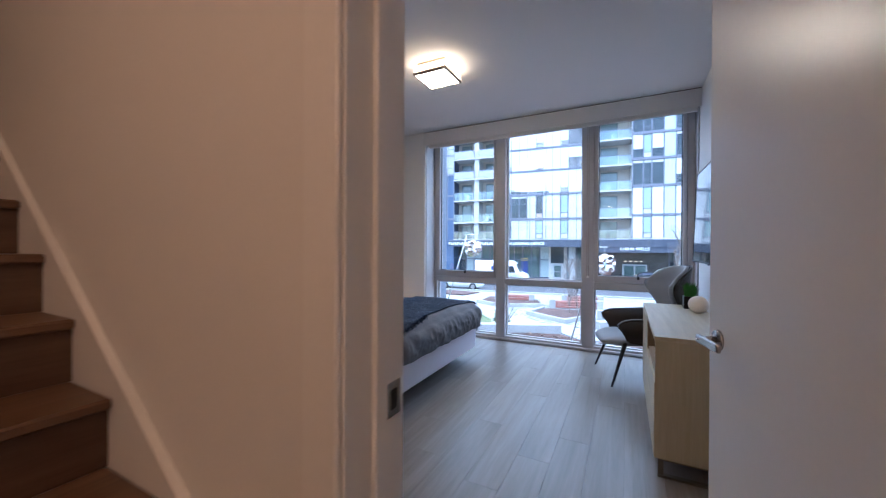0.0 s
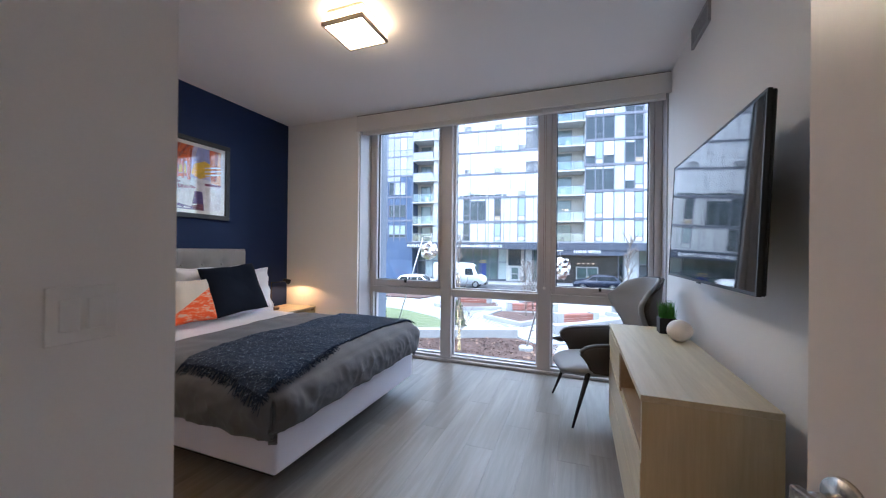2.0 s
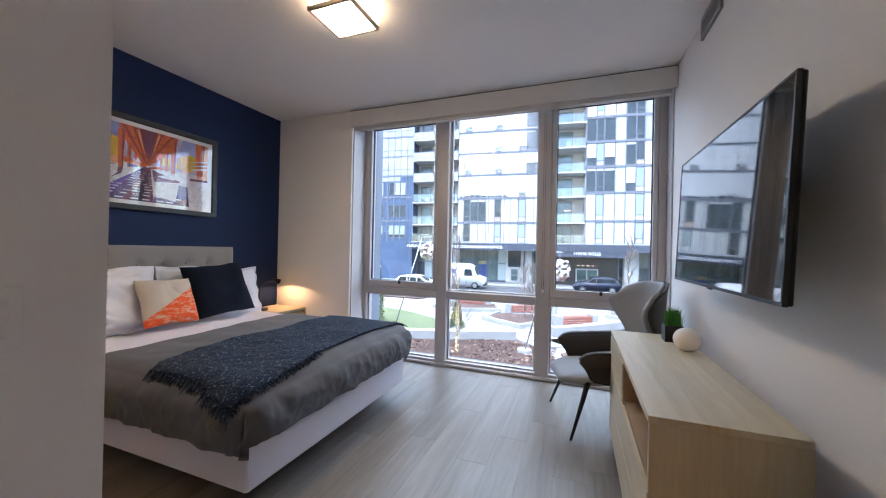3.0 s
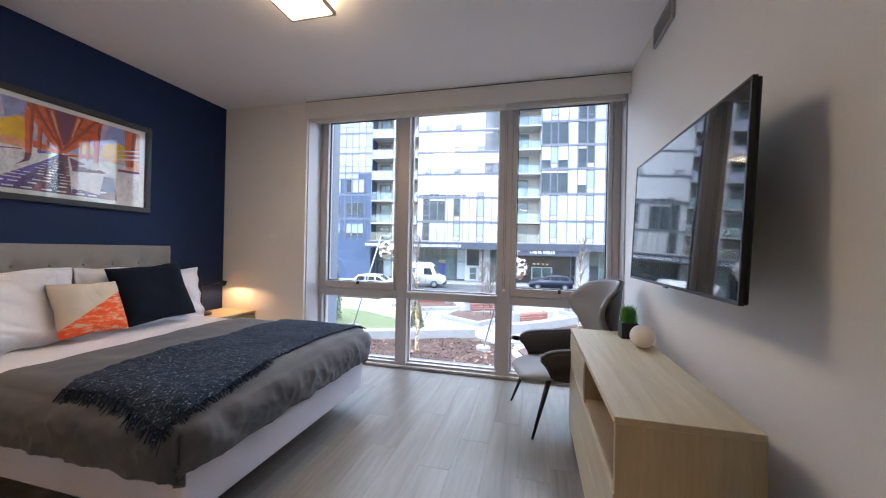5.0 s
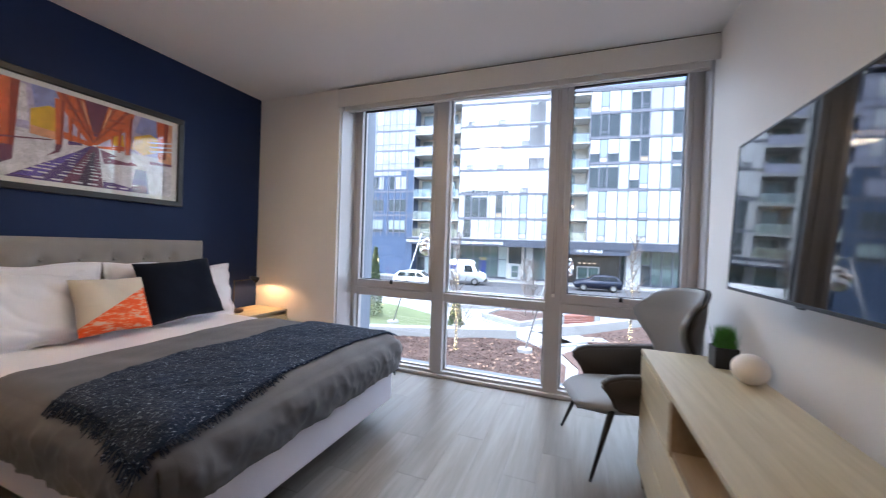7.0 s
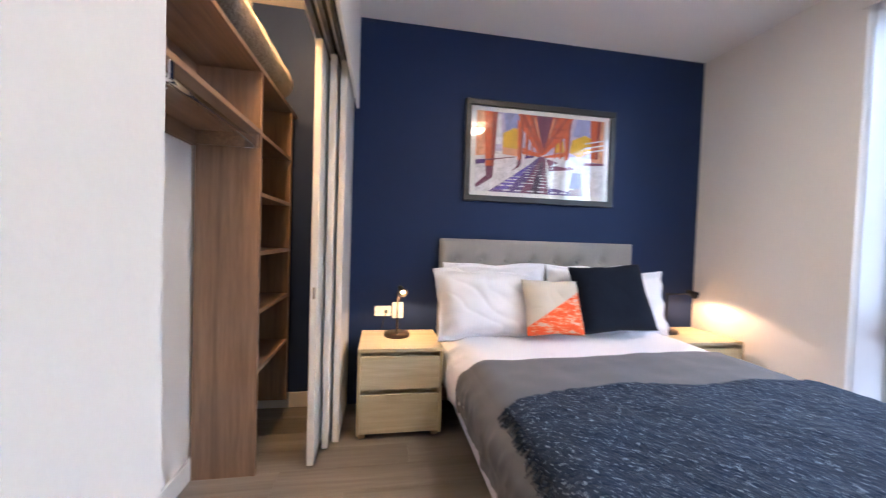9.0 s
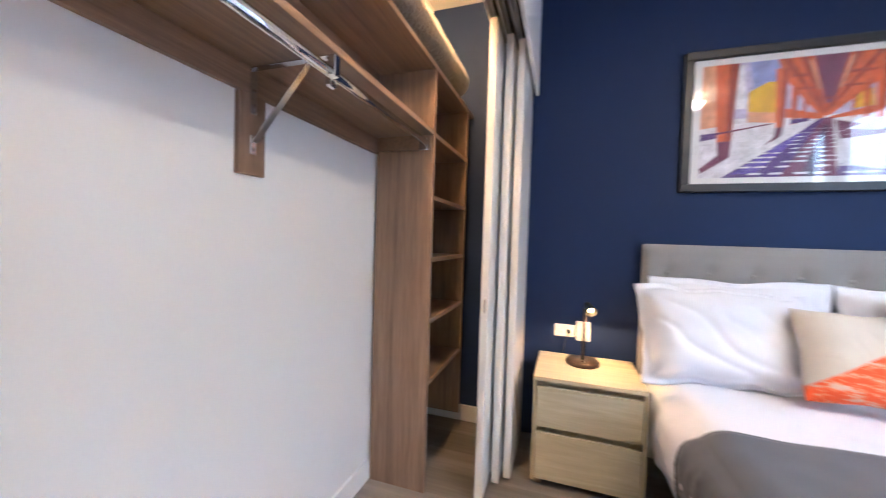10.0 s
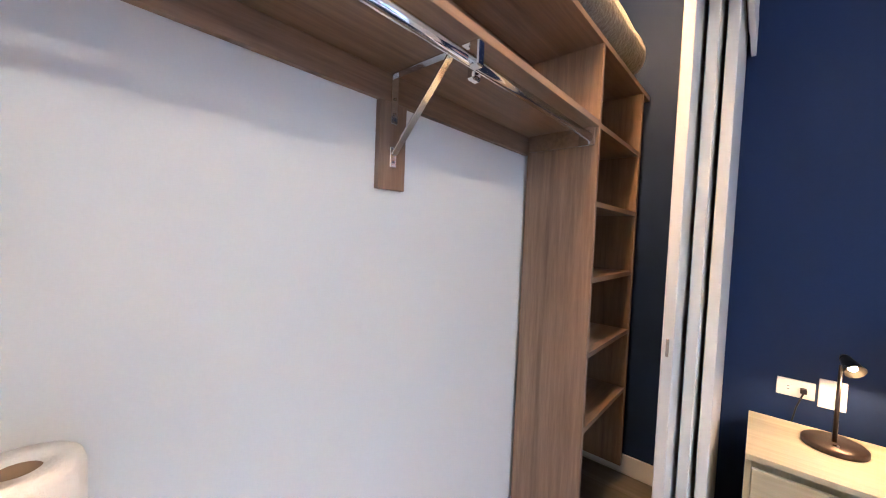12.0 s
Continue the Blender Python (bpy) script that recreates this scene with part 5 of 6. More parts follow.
# planting beds, lawn and low walls of the little park
def slab_poly(name, pts, z0, z1, material, label, category, kind="structure"):
    bm = bmesh.new()
    lo = [bm.verts.new((x, y, z0)) for x, y in pts]
    hi = [bm.verts.new((x, y, z1)) for x, y in pts]
    bm.faces.new(hi), bm.faces.new(lo[::-1])
    k = len(pts)
    for i in range(k):
        bm.faces.new((lo[i], lo[(i + 1) % k], hi[(i + 1) % k], hi[i]))
    return solid(name, bm, material, label, category, "", kind)


slab_poly("mulch_bed", [(-22, 7.9), (-1.0, 7.9), (-1.0, 17.6), (-2.0, 19.6), (-3.3, 20.6), (-5.5, 19.75), (-9.5, 18.2), (-22, 14.5)], GZ, GZ + 0.06, M_MULCH, "brown bark mulch bed with fallen leaves", "mulch")
slab_poly("mulch_bed", [(-0.6, 7.9), (14, 7.9), (14, 33.0), (6.0, 29.4), (2.6, 26.6), (-0.2, 23.3), (-1.6, 22.0), (-0.7, 22.1), (0.1, 21.4), (-1.2, 19.2), (-0.6, 17.6)], GZ, GZ + 0.06, M_MULCH, "brown bark mulch bed beside the path", "mulch")
slab_poly("mulch_bed", [(-5.75, 25.2), (-3.6, 23.75), (-2.6, 25.4), (-2.2, 27.6), (-5.3, 27.3)], GZ, GZ + 0.16, M_MULCH, "raised mulch bed in the plaza", "mulch")
slab_poly("mulch_bed", [(-10.4, 28.3), (-8.5, 27.4), (-5.9, 28.6), (-6.6, 31.0), (-10.6, 31.2)], GZ, GZ + 0.16, M_MULCH, "raised mulch bed in the plaza", "mulch")
slab_poly("mulch_bed", [(1.3, 29.6), (2.6, 28.2), (5.2, 30.2), (4.8, 32.6), (2.4, 32.0)], GZ, GZ + 0.16, M_MULCH, "raised mulch bed in the plaza", "mulch")
slab_poly("mulch_bed", [(-24, 31.6), (-13.2, 31.4), (-12.6, 33.8), (-24, 34.0)], GZ, GZ + 0.10, M_MULCH, "mulch strip along the street", "mulch")
slab_poly("lawn", [(-26, 16.6), (-9.6, 19.4), (-7.0, 21.2), (-7.3, 22.2), (-8.8, 23.9), (-11.4, 25.4), (-14.6, 26.4), (-26, 27.4)], GZ, GZ + 0.10, M_LAWN, "dull green winter lawn", "lawn")


def low_wall(pts, h, wd, label):
    """A wall along a line of points, with mitred corners and a small arris."""
    bm = bmesh.new()
    ps = [Vector((x, y)) for x, y in pts]
    rows = []
    for i, p in enumerate(ps):
        d0 = (p - ps[i - 1]).normalized() if i else (ps[1] - p).normalized()
        d1 = (ps[i + 1] - p).normalized() if i + 1 < len(ps) else d0
        d = (d0 + d1).normalized()
        nrm = Vector((-d.y, d.x)) * (wd / 2 / max(0.5, d.dot(d0)))
        rows.append([bm.verts.new((q.x, q.y, GZ + z)) for q, z in ((p + nrm, 0), (p + nrm, h - 0.02), (p + nrm * 0.94, h), (p - nrm * 0.94, h), (p - nrm, h - 0.02), (p - nrm, 0))])
    for r0, r1 in zip(rows, rows[1:]):
        for k in range(6):
            bm.faces.new((r0[k], r0[(k + 1) % 6], r1[(k + 1) % 6], r1[k]))
    bm.faces.new(rows[0]), bm.faces.new(rows[-1][::-1])
    return solid("low_wall", bm, M_CONC, label, "low wall", "low park walls", "structure")


low_wall([(-22, 14.9), (-12.5, 17.3), (-8.0, 18.9), (-5.5, 19.95), (-4.3, 20.5), (-3.35, 20.9)], 0.46, 0.50, "pale cast concrete seat wall round the mulch bed")
low_wall([(-1.8, 22.4), (-0.25, 23.75), (1.2, 25.4), (2.6, 27.1), (7.5, 30.6), (13, 33.5)], 0.48, 0.50, "pale cast concrete seat wall beside the path")
low_wall([(-2.5, 25.4), (-3.55, 23.6), (-5.95, 25.2), (-5.5, 27.4)], 0.24, 0.24, "low concrete edging round a raised bed")
low_wall([(-10.6, 28.3), (-8.5, 27.2), (-5.75, 28.55), (-6.4, 31.1)], 0.24, 0.24, "low concrete edging round a raised bed")
low_wall([(1.2, 29.6), (2.6, 28.0), (5.4, 30.1)], 0.24, 0.24, "low concrete edging round a raised bed")


def bench(xa, ya, xb, yb):
    """A red timber seat between two concrete blocks."""
    a, b = Vector((xa, ya)), Vector((xb, yb))
    ln, c = (b - a).length, (a + b) / 2
    be_ = thing("park_bench", pose(c.x, c.y, GZ, 0, 0, math.degrees(math.atan2(b.y - a.y, b.x - a.x))), "red hardwood bench between concrete blocks", "bench", "park benches")
    for s in (-1, 1):
        part("concrete_end", boxed(s * (ln / 2 + 0.2) - 0.2, s * (ln / 2 + 0.2) + 0.2, -0.3, 0.3, 0, 0.60, 0.02), M_CONC, be_, "", False, True)
    for k in range(5):
        part("slat", boxed(-ln / 2, ln / 2, -0.28 + k * 0.115, -0.18 + k * 0.115, 0.46, 0.50, 0.005), M_BENCH, be_, "", False, True)
    for k in range(3):
        part("front_board", boxed(-ln / 2, ln / 2, -0.27, -0.23, 0.07 + k * 0.13, 0.185 + k * 0.13, 0.004), M_BENCH, be_, "", False, True)


bench(-1.5, 25.5, 0.1, 26.6), bench(-4.9, 28.7, -2.3, 29.3), bench(2.0, 29.9, 3.4, 30.6), bench(-9.4, 30.2, -7.2, 30.6), bench(-4.5, 31.6, -2.4, 32.0)

# paving slabs of the path, and dark pavers laid in fans on the plaza
sl = bmesh.new()
for x, y, turn, lx, ly in ((-1.75, 20.7, 42, 2.0, 1.15), (-0.95, 21.7, 42, 2.0, 1.1), (-2.6, 21.6, 42, 2.0, 1.15), (-1.9, 22.9, 42, 1.6, 1.1), (0.25, 22.3, 20, 0.75, 0.75)):
    c = boxed(-lx / 2, lx / 2, -ly / 2, ly / 2, GZ, GZ + 0.085, 0.012)
    c.transform(pose(x, y, 0, 0, 0, turn))
    tmp = bpy.data.meshes.new("slab")
    c.to_mesh(tmp), c.free()
    sl.from_mesh(tmp)
    bpy.data.meshes.remove(tmp)
solid("stepping_slabs", sl, M_PAVE, "pale concrete slabs laid across the mulch", "paving", kind="stuff")
M_PAVER = paint("dark_paver", (0.10, 0.115, 0.14), 0.85, var=0.2, fine=14, coarse=2)
pv = bmesh.new()
rng = random.Random(4)
for cx_, cy_, r0, r1, a0, a1 in ((-7.0, 22.0, 2.6, 4.6, 20, 95), (-4.2, 25.6, 3.2, 4.4, 95, 190), (-1.6, 21.0, 3.6, 5.4, 70, 130), (0.6, 24.0, 4.4, 6.2, 30, 110), (-8.0, 33.0, 0.6, 1.6, 200, 340)):
    r = r0
    while r < r1:
        n_ = int(math.radians(a1 - a0) * r / 0.30)
        for i in range(n_):
            if rng.random() < 0.22:
                continue
            aa = math.radians(a0 + (a1 - a0) * (i + rng.uniform(-0.12, 0.12)) / n_)
            c = boxed(-0.2, 0.2, -0.055, 0.055, GZ, GZ + 0.006)
            c.transform(pose(cx_ + r * math.cos(aa), cy_ + r * math.sin(aa), 0, 0, 0, math.degrees(aa) + 28))
            tmp = bpy.data.meshes.new("strip")
            c.to_mesh(tmp), c.free()
            pv.from_mesh(tmp)
            bpy.data.meshes.remove(tmp)
        r += 0.46
solid("paver_strips", pv, M_PAVER, "dark pavers laid in fans on the pale plaza", "paving", kind="stuff")

# bark chips and fallen leaves on the mulch
M_DEADLEAF = paint("dry_leaf", (0.34, 0.22, 0.15), 0.9, var=0.4, fine=10, coarse=3)
M_CHIP = paint("bark_chip", (0.065, 0.036, 0.028), 0.95, var=0.6, fine=9, coarse=4)
rng = random.Random(12)


def scatter(name, count, s0, s1, lift, material, label, category):
    lv = bmesh.new()
    for k in range(count):
        x, y = (rng.uniform(-9.5, -1.4), rng.uniform(13.5, 20.2)) if k % 3 else (rng.uniform(0.0, 7), rng.uniform(14, 26))
        if x < 0 and y > 20.6 + (x + 3.3) * 0.39:
            continue
        if x >= -0.4 and y > 23.0 + x * 1.2:
            continue
        s, a = rng.uniform(s0, s1), rng.uniform(0, 6.28)
        c = Vector((x, y, GZ + 0.068 + rng.uniform(0, lift)))
        q = [c + Vector((s * math.cos(a + i * 1.57) * (1 if i % 2 else 0.45), s * math.sin(a + i * 1.57) * (1 if i % 2 else 0.45), rng.uniform(-0.4, 0.4) * s)) for i in range(4)]
        lv.faces.new([lv.verts.new(p) for p in q])
    return solid(name, lv, material, label, category, kind="stuff")


scatter("bark_chips", 9000, 0.04, 0.10, 0.03, M_CHIP, "loose dark bark chips covering the bed", "mulch")
scatter("fallen_leaves", 620, 0.05, 0.11, 0.05, M_DEADLEAF, "dry tan leaves scattered on the mulch", "leaves")


# trees: bare, wound with small lights
def bare_tree(x, y, h, seed, label, lights=True):
    rr = random.Random(seed)
    tr_ = thing("tree", (x, y, GZ), label, "tree", "bare young trees")
    tk, br_ = bmesh.new(), bmesh.new()
    pts = [Vector((x, y, GZ))]
    for k in range(6):
        pts.append(pts[-1] + Vector((rr.uniform(-0.05, 0.05), rr.uniform(-0.05, 0.05), h / 6)))
    for k in range(6):
        tube(tk, pts[k], pts[k + 1], 0.05 * (1 - k / 7), 0.05 * (1 - (k + 1) / 7), 8)
    tips = []
    for k in range(34):
        i = rr.randint(1, 5)
        p = pts[i] + (pts[i + 1 if i < 6 else i] - pts[i]) * rr.random()
        a = rr.uniform(0, 6.28)
        ln = rr.uniform(0.5, 1.2) * (1.2 - 0.12 * i)
        q = p + Vector((math.cos(a) * ln * 0.55, math.sin(a) * ln * 0.55, ln * rr.uniform(0.7, 1.1)))
        tube(br_, p, q, 0.020, 0.009, 5)
        for m in range(3):
            b = rr.uniform(0, 6.28)
            s = p + (q - p) * rr.uniform(0.4, 0.95)
            tube(br_, s, s + Vector((math.cos(b) * 0.22, math.sin(b) * 0.22, rr.uniform(0.15, 0.4))), 0.010, 0.006, 4)
        tips.append((p, q))
    part("trunk", tk, M_BARK, tr_, "", True)
    part("branches", br_, M_BARK, tr_, "thin bare branches")
    if lights:
        fl_ = bmesh.new()
        for k in range(80):
            z = rr.random() * h * 0.75
            i = min(5, int(z / (h / 6)))
            p = pts[i] + (pts[i + 1] - pts[i]) * ((z - i * h / 6) / (h / 6))
            a = rr.uniform(0, 6.28)
            bmesh.ops.create_icosphere(fl_, subdivisions=1, radius=0.012, matrix=Matrix.Translation(p + Vector((0.06 * math.cos(a), 0.06 * math.sin(a), 0))))
        tagged(part("string_lights", fl_, M_FAIRY, tr_, "warm string lights"), kind="stuff")


bare_tree(-5.18, 17.65, 4.3, 3, "thin bare young tree wound with string lights")
bare_tree(1.65, 22.85, 4.6, 5, "bare young tree wound with string lights")
bare_tree(-3.6, 26.2, 3.4, 8, "bare multi-stem tree in a raised bed", False)
bare_tree(-3.2, 26.6, 3.2, 18, "bare multi-stem tree in a raised bed", False)
bare_tree(6.5, 34.0, 4.2, 11, "bare street tree beside the road", False)


def evergreen(x, y, h, r, seed, label):
    rr = random.Random(seed)
    ev = thing("evergreen_shrub", (x, y, GZ), label, "shrub", "evergreen shrubs")
    part("trunk", tubed((x, y, GZ), (x, y, GZ + h * 0.9), 0.04, 0.01, 8), M_BARK, ev)
    cr = bmesh.new()
    for k in range(6500):
        f = rr.random() ** 0.8
        a = rr.uniform(0, 6.28)
        rad = r * (1 - f) ** 0.8 * rr.uniform(0.55, 1.0) * (0.85 + 0.3 * noise.noise(Vector((a, f * 4, seed)))) + 0.02
        p = Vector((x + rad * math.cos(a), y + rad * math.sin(a), GZ + 0.12 + f * (h - 0.12)))
        s = rr.uniform(0.04, 0.085)
        d = Vector((rr.uniform(-1, 1), rr.uniform(-1, 1), rr.uniform(-0.4, 1))).normalized() * s
        e = Vector((rr.uniform(-1, 1), rr.uniform(-1, 1), rr.uniform(-1, 1))).normalized() * s * 0.45
        cr.faces.new([cr.verts.new(q) for q in (p, p + d * 0.6 + e, p + d * 1.5, p + d * 0.6 - e)])
    tagged(part("crown", cr, M_LEAF, ev, "dense dark green foliage"), kind="stuff")
    fl_ = bmesh.new()
    for k in range(90):
        f, a = rr.random(), rr.uniform(0, 6.28)
        rad = r * (1 - f) ** 0.8 + 0.02
        bmesh.ops.create_icosphere(fl_, subdivisions=1, radius=0.012, matrix=Matrix.Translation((x + rad * math.cos(a), y + rad * math.sin(a), GZ + 0.15 + f * (h - 0.15))))
    tagged(part("string_lights", fl_, M_FAIRY, ev, "warm string lights"), kind="stuff")


evergreen(-6.58, 21.7, 1.45, 0.52, 21, "upright evergreen shrub with string lights beyond the seat wall")
evergreen(-11.5, 21.7, 4.0, 0.62, 22, "conical evergreen with string lights")


# hanging mirror ball sculptures
def sculpture(x, y, top, r, bx__, by__, frame_dx, label):
    sc = thing("ball_sculpture", (bx__, by__, GZ), label, "sculpture", "mirror ball sculptures")
    b0 = Vector((bx__, by__, GZ + 0.06))
    part("footing", spin(bmesh.new(), [(0.0, 0), (0.30, 0), (0.30, 0.13), (0.26, 0.17), (0.0, 0.17)], (bx__, by__, GZ + 0.05), 24), M_CONC, sc, "round concrete footing", False)
    c = Vector((x, y, top - r - 0.25))
    p1 = Vector((bx__ + frame_dx, by__ + 0.1, top))
    fr_ = bmesh.new()
    tube(fr_, b0, p1, 0.035, 0.03, 10)
    tube(fr_, p1, Vector((x + 0.12, y, top)), 0.03, 0.03, 10)
    tube(fr_, Vector((x, y, top)), c + Vector((0, 0, r)), 0.012, 0.012, 8)
    part("pole", fr_, M_STEEL, sc, "slanting steel pole", True)
    bb_ = bmesh.new()
    bmesh.ops.create_icosphere(bb_, subdivisions=3, radius=r, matrix=Matrix.Translation(c))
    rr = random.Random(int(x * 10))
    for v in bb_.verts:
        v.co = c + (v.co - c) * rr.uniform(0.72, 1.12)
    part("mirror_ball", bb_, M_MIRROR, sc, "faceted mirror ball")


sculpture(-1.30, 19.0, 1.23, 0.46, -2.62, 18.75, 1.05, "mirror ball hung from a slanting steel pole")
sculpture(-7.8, 20.6, 1.88, 0.46, -9.75, 20.75, 1.45, "mirror ball hung from a slanting steel pole")


# vehicles
def wheel(v, x, y, r):
    w_ = bmesh.new()
    tube(w_, (x, y - 0.11, r), (x, y + 0.11, r), r, r, 22)
    wh = part("wheel", w_, M_TYRE, v, "", True, True)
    part("rim", tubed((x, y - 0.115, r), (x, y + 0.115, r), r * 0.62, n=16), M_STEEL, wh, "", False, True)


def extrude_side(pts, y0, y1, bevel=0.05):
    bm = bmesh.new()
    lo = [bm.verts.new((x, y0, z)) for x, z in pts]
    hi = [bm.verts.new((x, y1, z)) for x, z in pts]
    bm.faces.new(lo), bm.faces.new(hi[::-1])
    k = len(pts)
    for i in range(k):
        bm.faces.new((lo[i], lo[(i + 1) % k], hi[(i + 1) % k], hi[i]))
    bmesh.ops.bevel(bm, geom=bm.edges[:], offset=bevel, segments=2, affect="EDGES")
    return bm


def suv(m, material, label):
    c = thing("car", m, label, "car", "parked cars")
    part("body", extrude_side([(-2.25, 0.30), (2.2, 0.30), (2.38, 0.6), (2.34, 0.92), (1.95, 1.06), (1.08, 1.16), (0.35, 1.66), (-0.6, 1.75), (-1.65, 1.66), (-2.2, 1.18), (-2.36, 0.8)], -0.92, 0.92, 0.07), material, c, "", True, True)
    for s in (-1, 1):
        for a, b, t0, t1 in ((-1.9, -0.95, -1.62, -0.95), (-0.88, 0.05, -0.88, 0.05), (0.12, 0.95, 0.12, 0.40)):
            q = bmesh.new()
            for y in (s * 0.915, s * 0.928):
                q.faces.new([q.verts.new(p) for p in ((a, y, 1.16), (b, y, 1.16), (t1, y, 1.56), (t0, y, 1.56))])
            part("side_window", q, M_CARGLASS, c, "", False, True)
    q = bmesh.new()
    q.faces.new([q.verts.new(p) for p in ((1.11, -0.75, 1.16), (1.11, 0.75, 1.16), (0.42, 0.68, 1.64), (0.42, -0.68, 1.64))])
    q.faces.new([q.verts.new(p) for p in ((1.10, -0.75, 1.15), (1.10, 0.75, 1.15), (0.41, 0.68, 1.63), (0.41, -0.68, 1.63))])
    part("windscreen", q, M_CARGLASS, c, "", False, True)
    for s in (-1, 1):
        part("headlight", boxed(2.15, 2.34, s * 0.78 - 0.1, s * 0.78 + 0.1, 0.68, 0.82, 0.02), M_STEEL, c, "", False, True)
        part("roof_rail", tubed((-1.5, s * 0.7, 1.72), (0.0, s * 0.7, 1.74), 0.02, n=8), M_BLACK, c, "", False, True)
        for x in (-1.45, 1.45):
            wheel(c, x, s * 0.83, 0.36)
    return c


suv(on_street(-3.65, 13.9, GZ, 0), M_CARWHITE, "white sport utility car parked at the kerb")
suv(on_street(13.9, 6.6, GZ, 180), M_CARDARK, "dark blue sport utility car parked at the kerb")
van = thing("van", on_street(-0.8, 7.8, GZ), "white delivery van with a blue emblem", "van")
part("body", extrude_side([(-2.9, 0.45), (2.95, 0.45), (3.05, 1.0), (2.9, 1.25), (2.15, 1.45), (1.75, 2.45), (1.3, 2.75), (-2.9, 2.75)], -1.0, 1.0, 0.06), M_CARWHITE, van, "", True, True)
for s in (-1, 1):
    q = bmesh.new()
    for y in (s * 0.995, s * 1.012):
        q.faces.new([q.verts.new(p) for p in ((0.75, y, 1.45), (1.75, y, 1.45), (1.55, y, 2.2), (0.75, y, 2.2))])
    part("side_window", q, M_CARGLASS, van, "", False, True)
    part("emblem", boxed(-1.0, -0.2, s * 1.006 - 0.006, s * 1.006 + 0.006, 1.7, 2.2), M_EMBLEM, van, "blue emblem patch", False, True)
    for x in (-1.9, 1.95):
        wheel(van, x, s * 0.9, 0.4)
q = bmesh.new()
for d in (0.0, 0.012):
    q.faces.new([q.verts.new(p) for p in ((2.19 + d, -0.85, 1.48), (2.19 + d, 0.85, 1.48), (1.82 + d, 0.8, 2.4), (1.82 + d, -0.8, 2.4))])
part("windscreen", q, M_CARGLASS, van, "", False, True)
part("bumper", boxed(2.9, 3.12, -0.95, 0.95, 0.4, 0.62, 0.03), M_BLACK, van, "", False, True)

# apartment building across the street
bld = thing("apartment_building", FACADE @ pose(0, 0, GZ), "white and blue panelled apartment building with balconies", "building", "", "structure")
DEEP, ROOF = 14.0, 21.0
FLOORS_MID = (2.35, 5.05, 8.33, 11.45, 14.4, 17.3, 20.3)
FLOORS_END = (2.35, 5.25, 8.75, 12.0, 15.1, 18.2, 21.0)
FLOORS_BLUE = (2.35, 5.35, 8.7, 11.75, 14.5, 17.3, 20.3)


def fpart(name, u0, u1, o0, o1, z0, z1, material, parent=None, label=""):
    """A box on the facade: o is how far it stands out towards the street."""
    return part(name, boxed(u0, u1, -o1, -o0, z0 - GZ, z1 - GZ), material, parent or bld, label, False, True)


def win(u0, u1, z0, z1, glass, sash=0.0, low=None, blind=0.0):
    """A window proud of the panels: frame, pane, and where it has them a low sash and a half-drawn blind."""
    bm, f = bmesh.new(), 0.055
    bars = [(u0, u1, z0, z0 + f), (u0, u1, z1 - f, z1), (u0, u0 + f, z0 + f, z1 - f), (u1 - f, u1, z0 + f, z1 - f)]
    if sash:
        bars.append((u0 + f, u1 - f, z0 + sash - 0.05, z0 + sash + 0.05))
    for a0, a1, b0, b1 in bars:
        box(bm, a0, a1, -0.09, 0.0, b0 - GZ, b1 - GZ)
    w_ = part("window", bm, M_SPANDREL, bld, "", False, True)
    fpart("pane", u0 + f, u1 - f, 0.0, 0.03, z0 + (sash + 0.05 if sash else f), z1 - f, glass, w_)
    if sash:
        fpart("low_sash", u0 + f, u1 - f, 0.0, 0.035, z0 + f, z0 + sash - 0.05, low or glass, w_)
    if blind:
        fpart("blind", u0 + f, u1 - f, 0.03, 0.04, z1 - f - blind, z1 - f, M_PANEL, w_, "white roller blind half down")
    return w_


fpart("wall", -22.0, 32.0, -DEEP, -2.2, GZ, ROOF, M_RECESS)
fpart("wall", -2.85, 9.4, -2.2, 0.0, 2.35, ROOF, M_PANEL, None, "white metal panel facade")
fpart("wall", 13.45, 32.0, -2.2, 0.0, 2.35, ROOF, M_PANEL, None, "white metal panel facade")
fpart("wall", -22.0, -9.4, -2.2, 0.0, GZ, ROOF - 0.5, M_PANELBLUE, None, "blue metal panel facade")
fpart("roof", -22.2, 32.2, -DEEP - 0.2, 0.12, ROOF, ROOF + 0.45, M_SPANDREL)

# centre block: floor bands, joints and windows
MID_JOINTS = (-2.85, -2.06, -1.14, -0.1, 1.0, 1.35, 2.12, 3.02, 3.42, 4.24, 5.22, 6.2, 7.2, 8.1, 9.35)
for z in FLOORS_MID[1:]:
    fpart("floor_band", -2.85, 9.4, 0.0, 0.10, z - 0.12, z + 0.12, M_SPANDREL)
for k, (z0, z1) in enumerate(zip(FLOORS_MID, FLOORS_MID[1:])):
    for i, (u0, u1) in enumerate(zip(MID_JOINTS, MID_JOINTS[1:])):
        wd = 0.07 if k < 2 else 0.03
        fpart("panel_joint", u0 - wd / 2, u0 + wd / 2, 0.0, 0.05, z0 + 0.12, z1 - 0.12, M_SPANDREL)
        # upper floors: glass whose colour holds the sky's glare
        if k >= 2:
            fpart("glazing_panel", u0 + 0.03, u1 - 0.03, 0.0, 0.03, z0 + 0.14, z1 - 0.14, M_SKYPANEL)
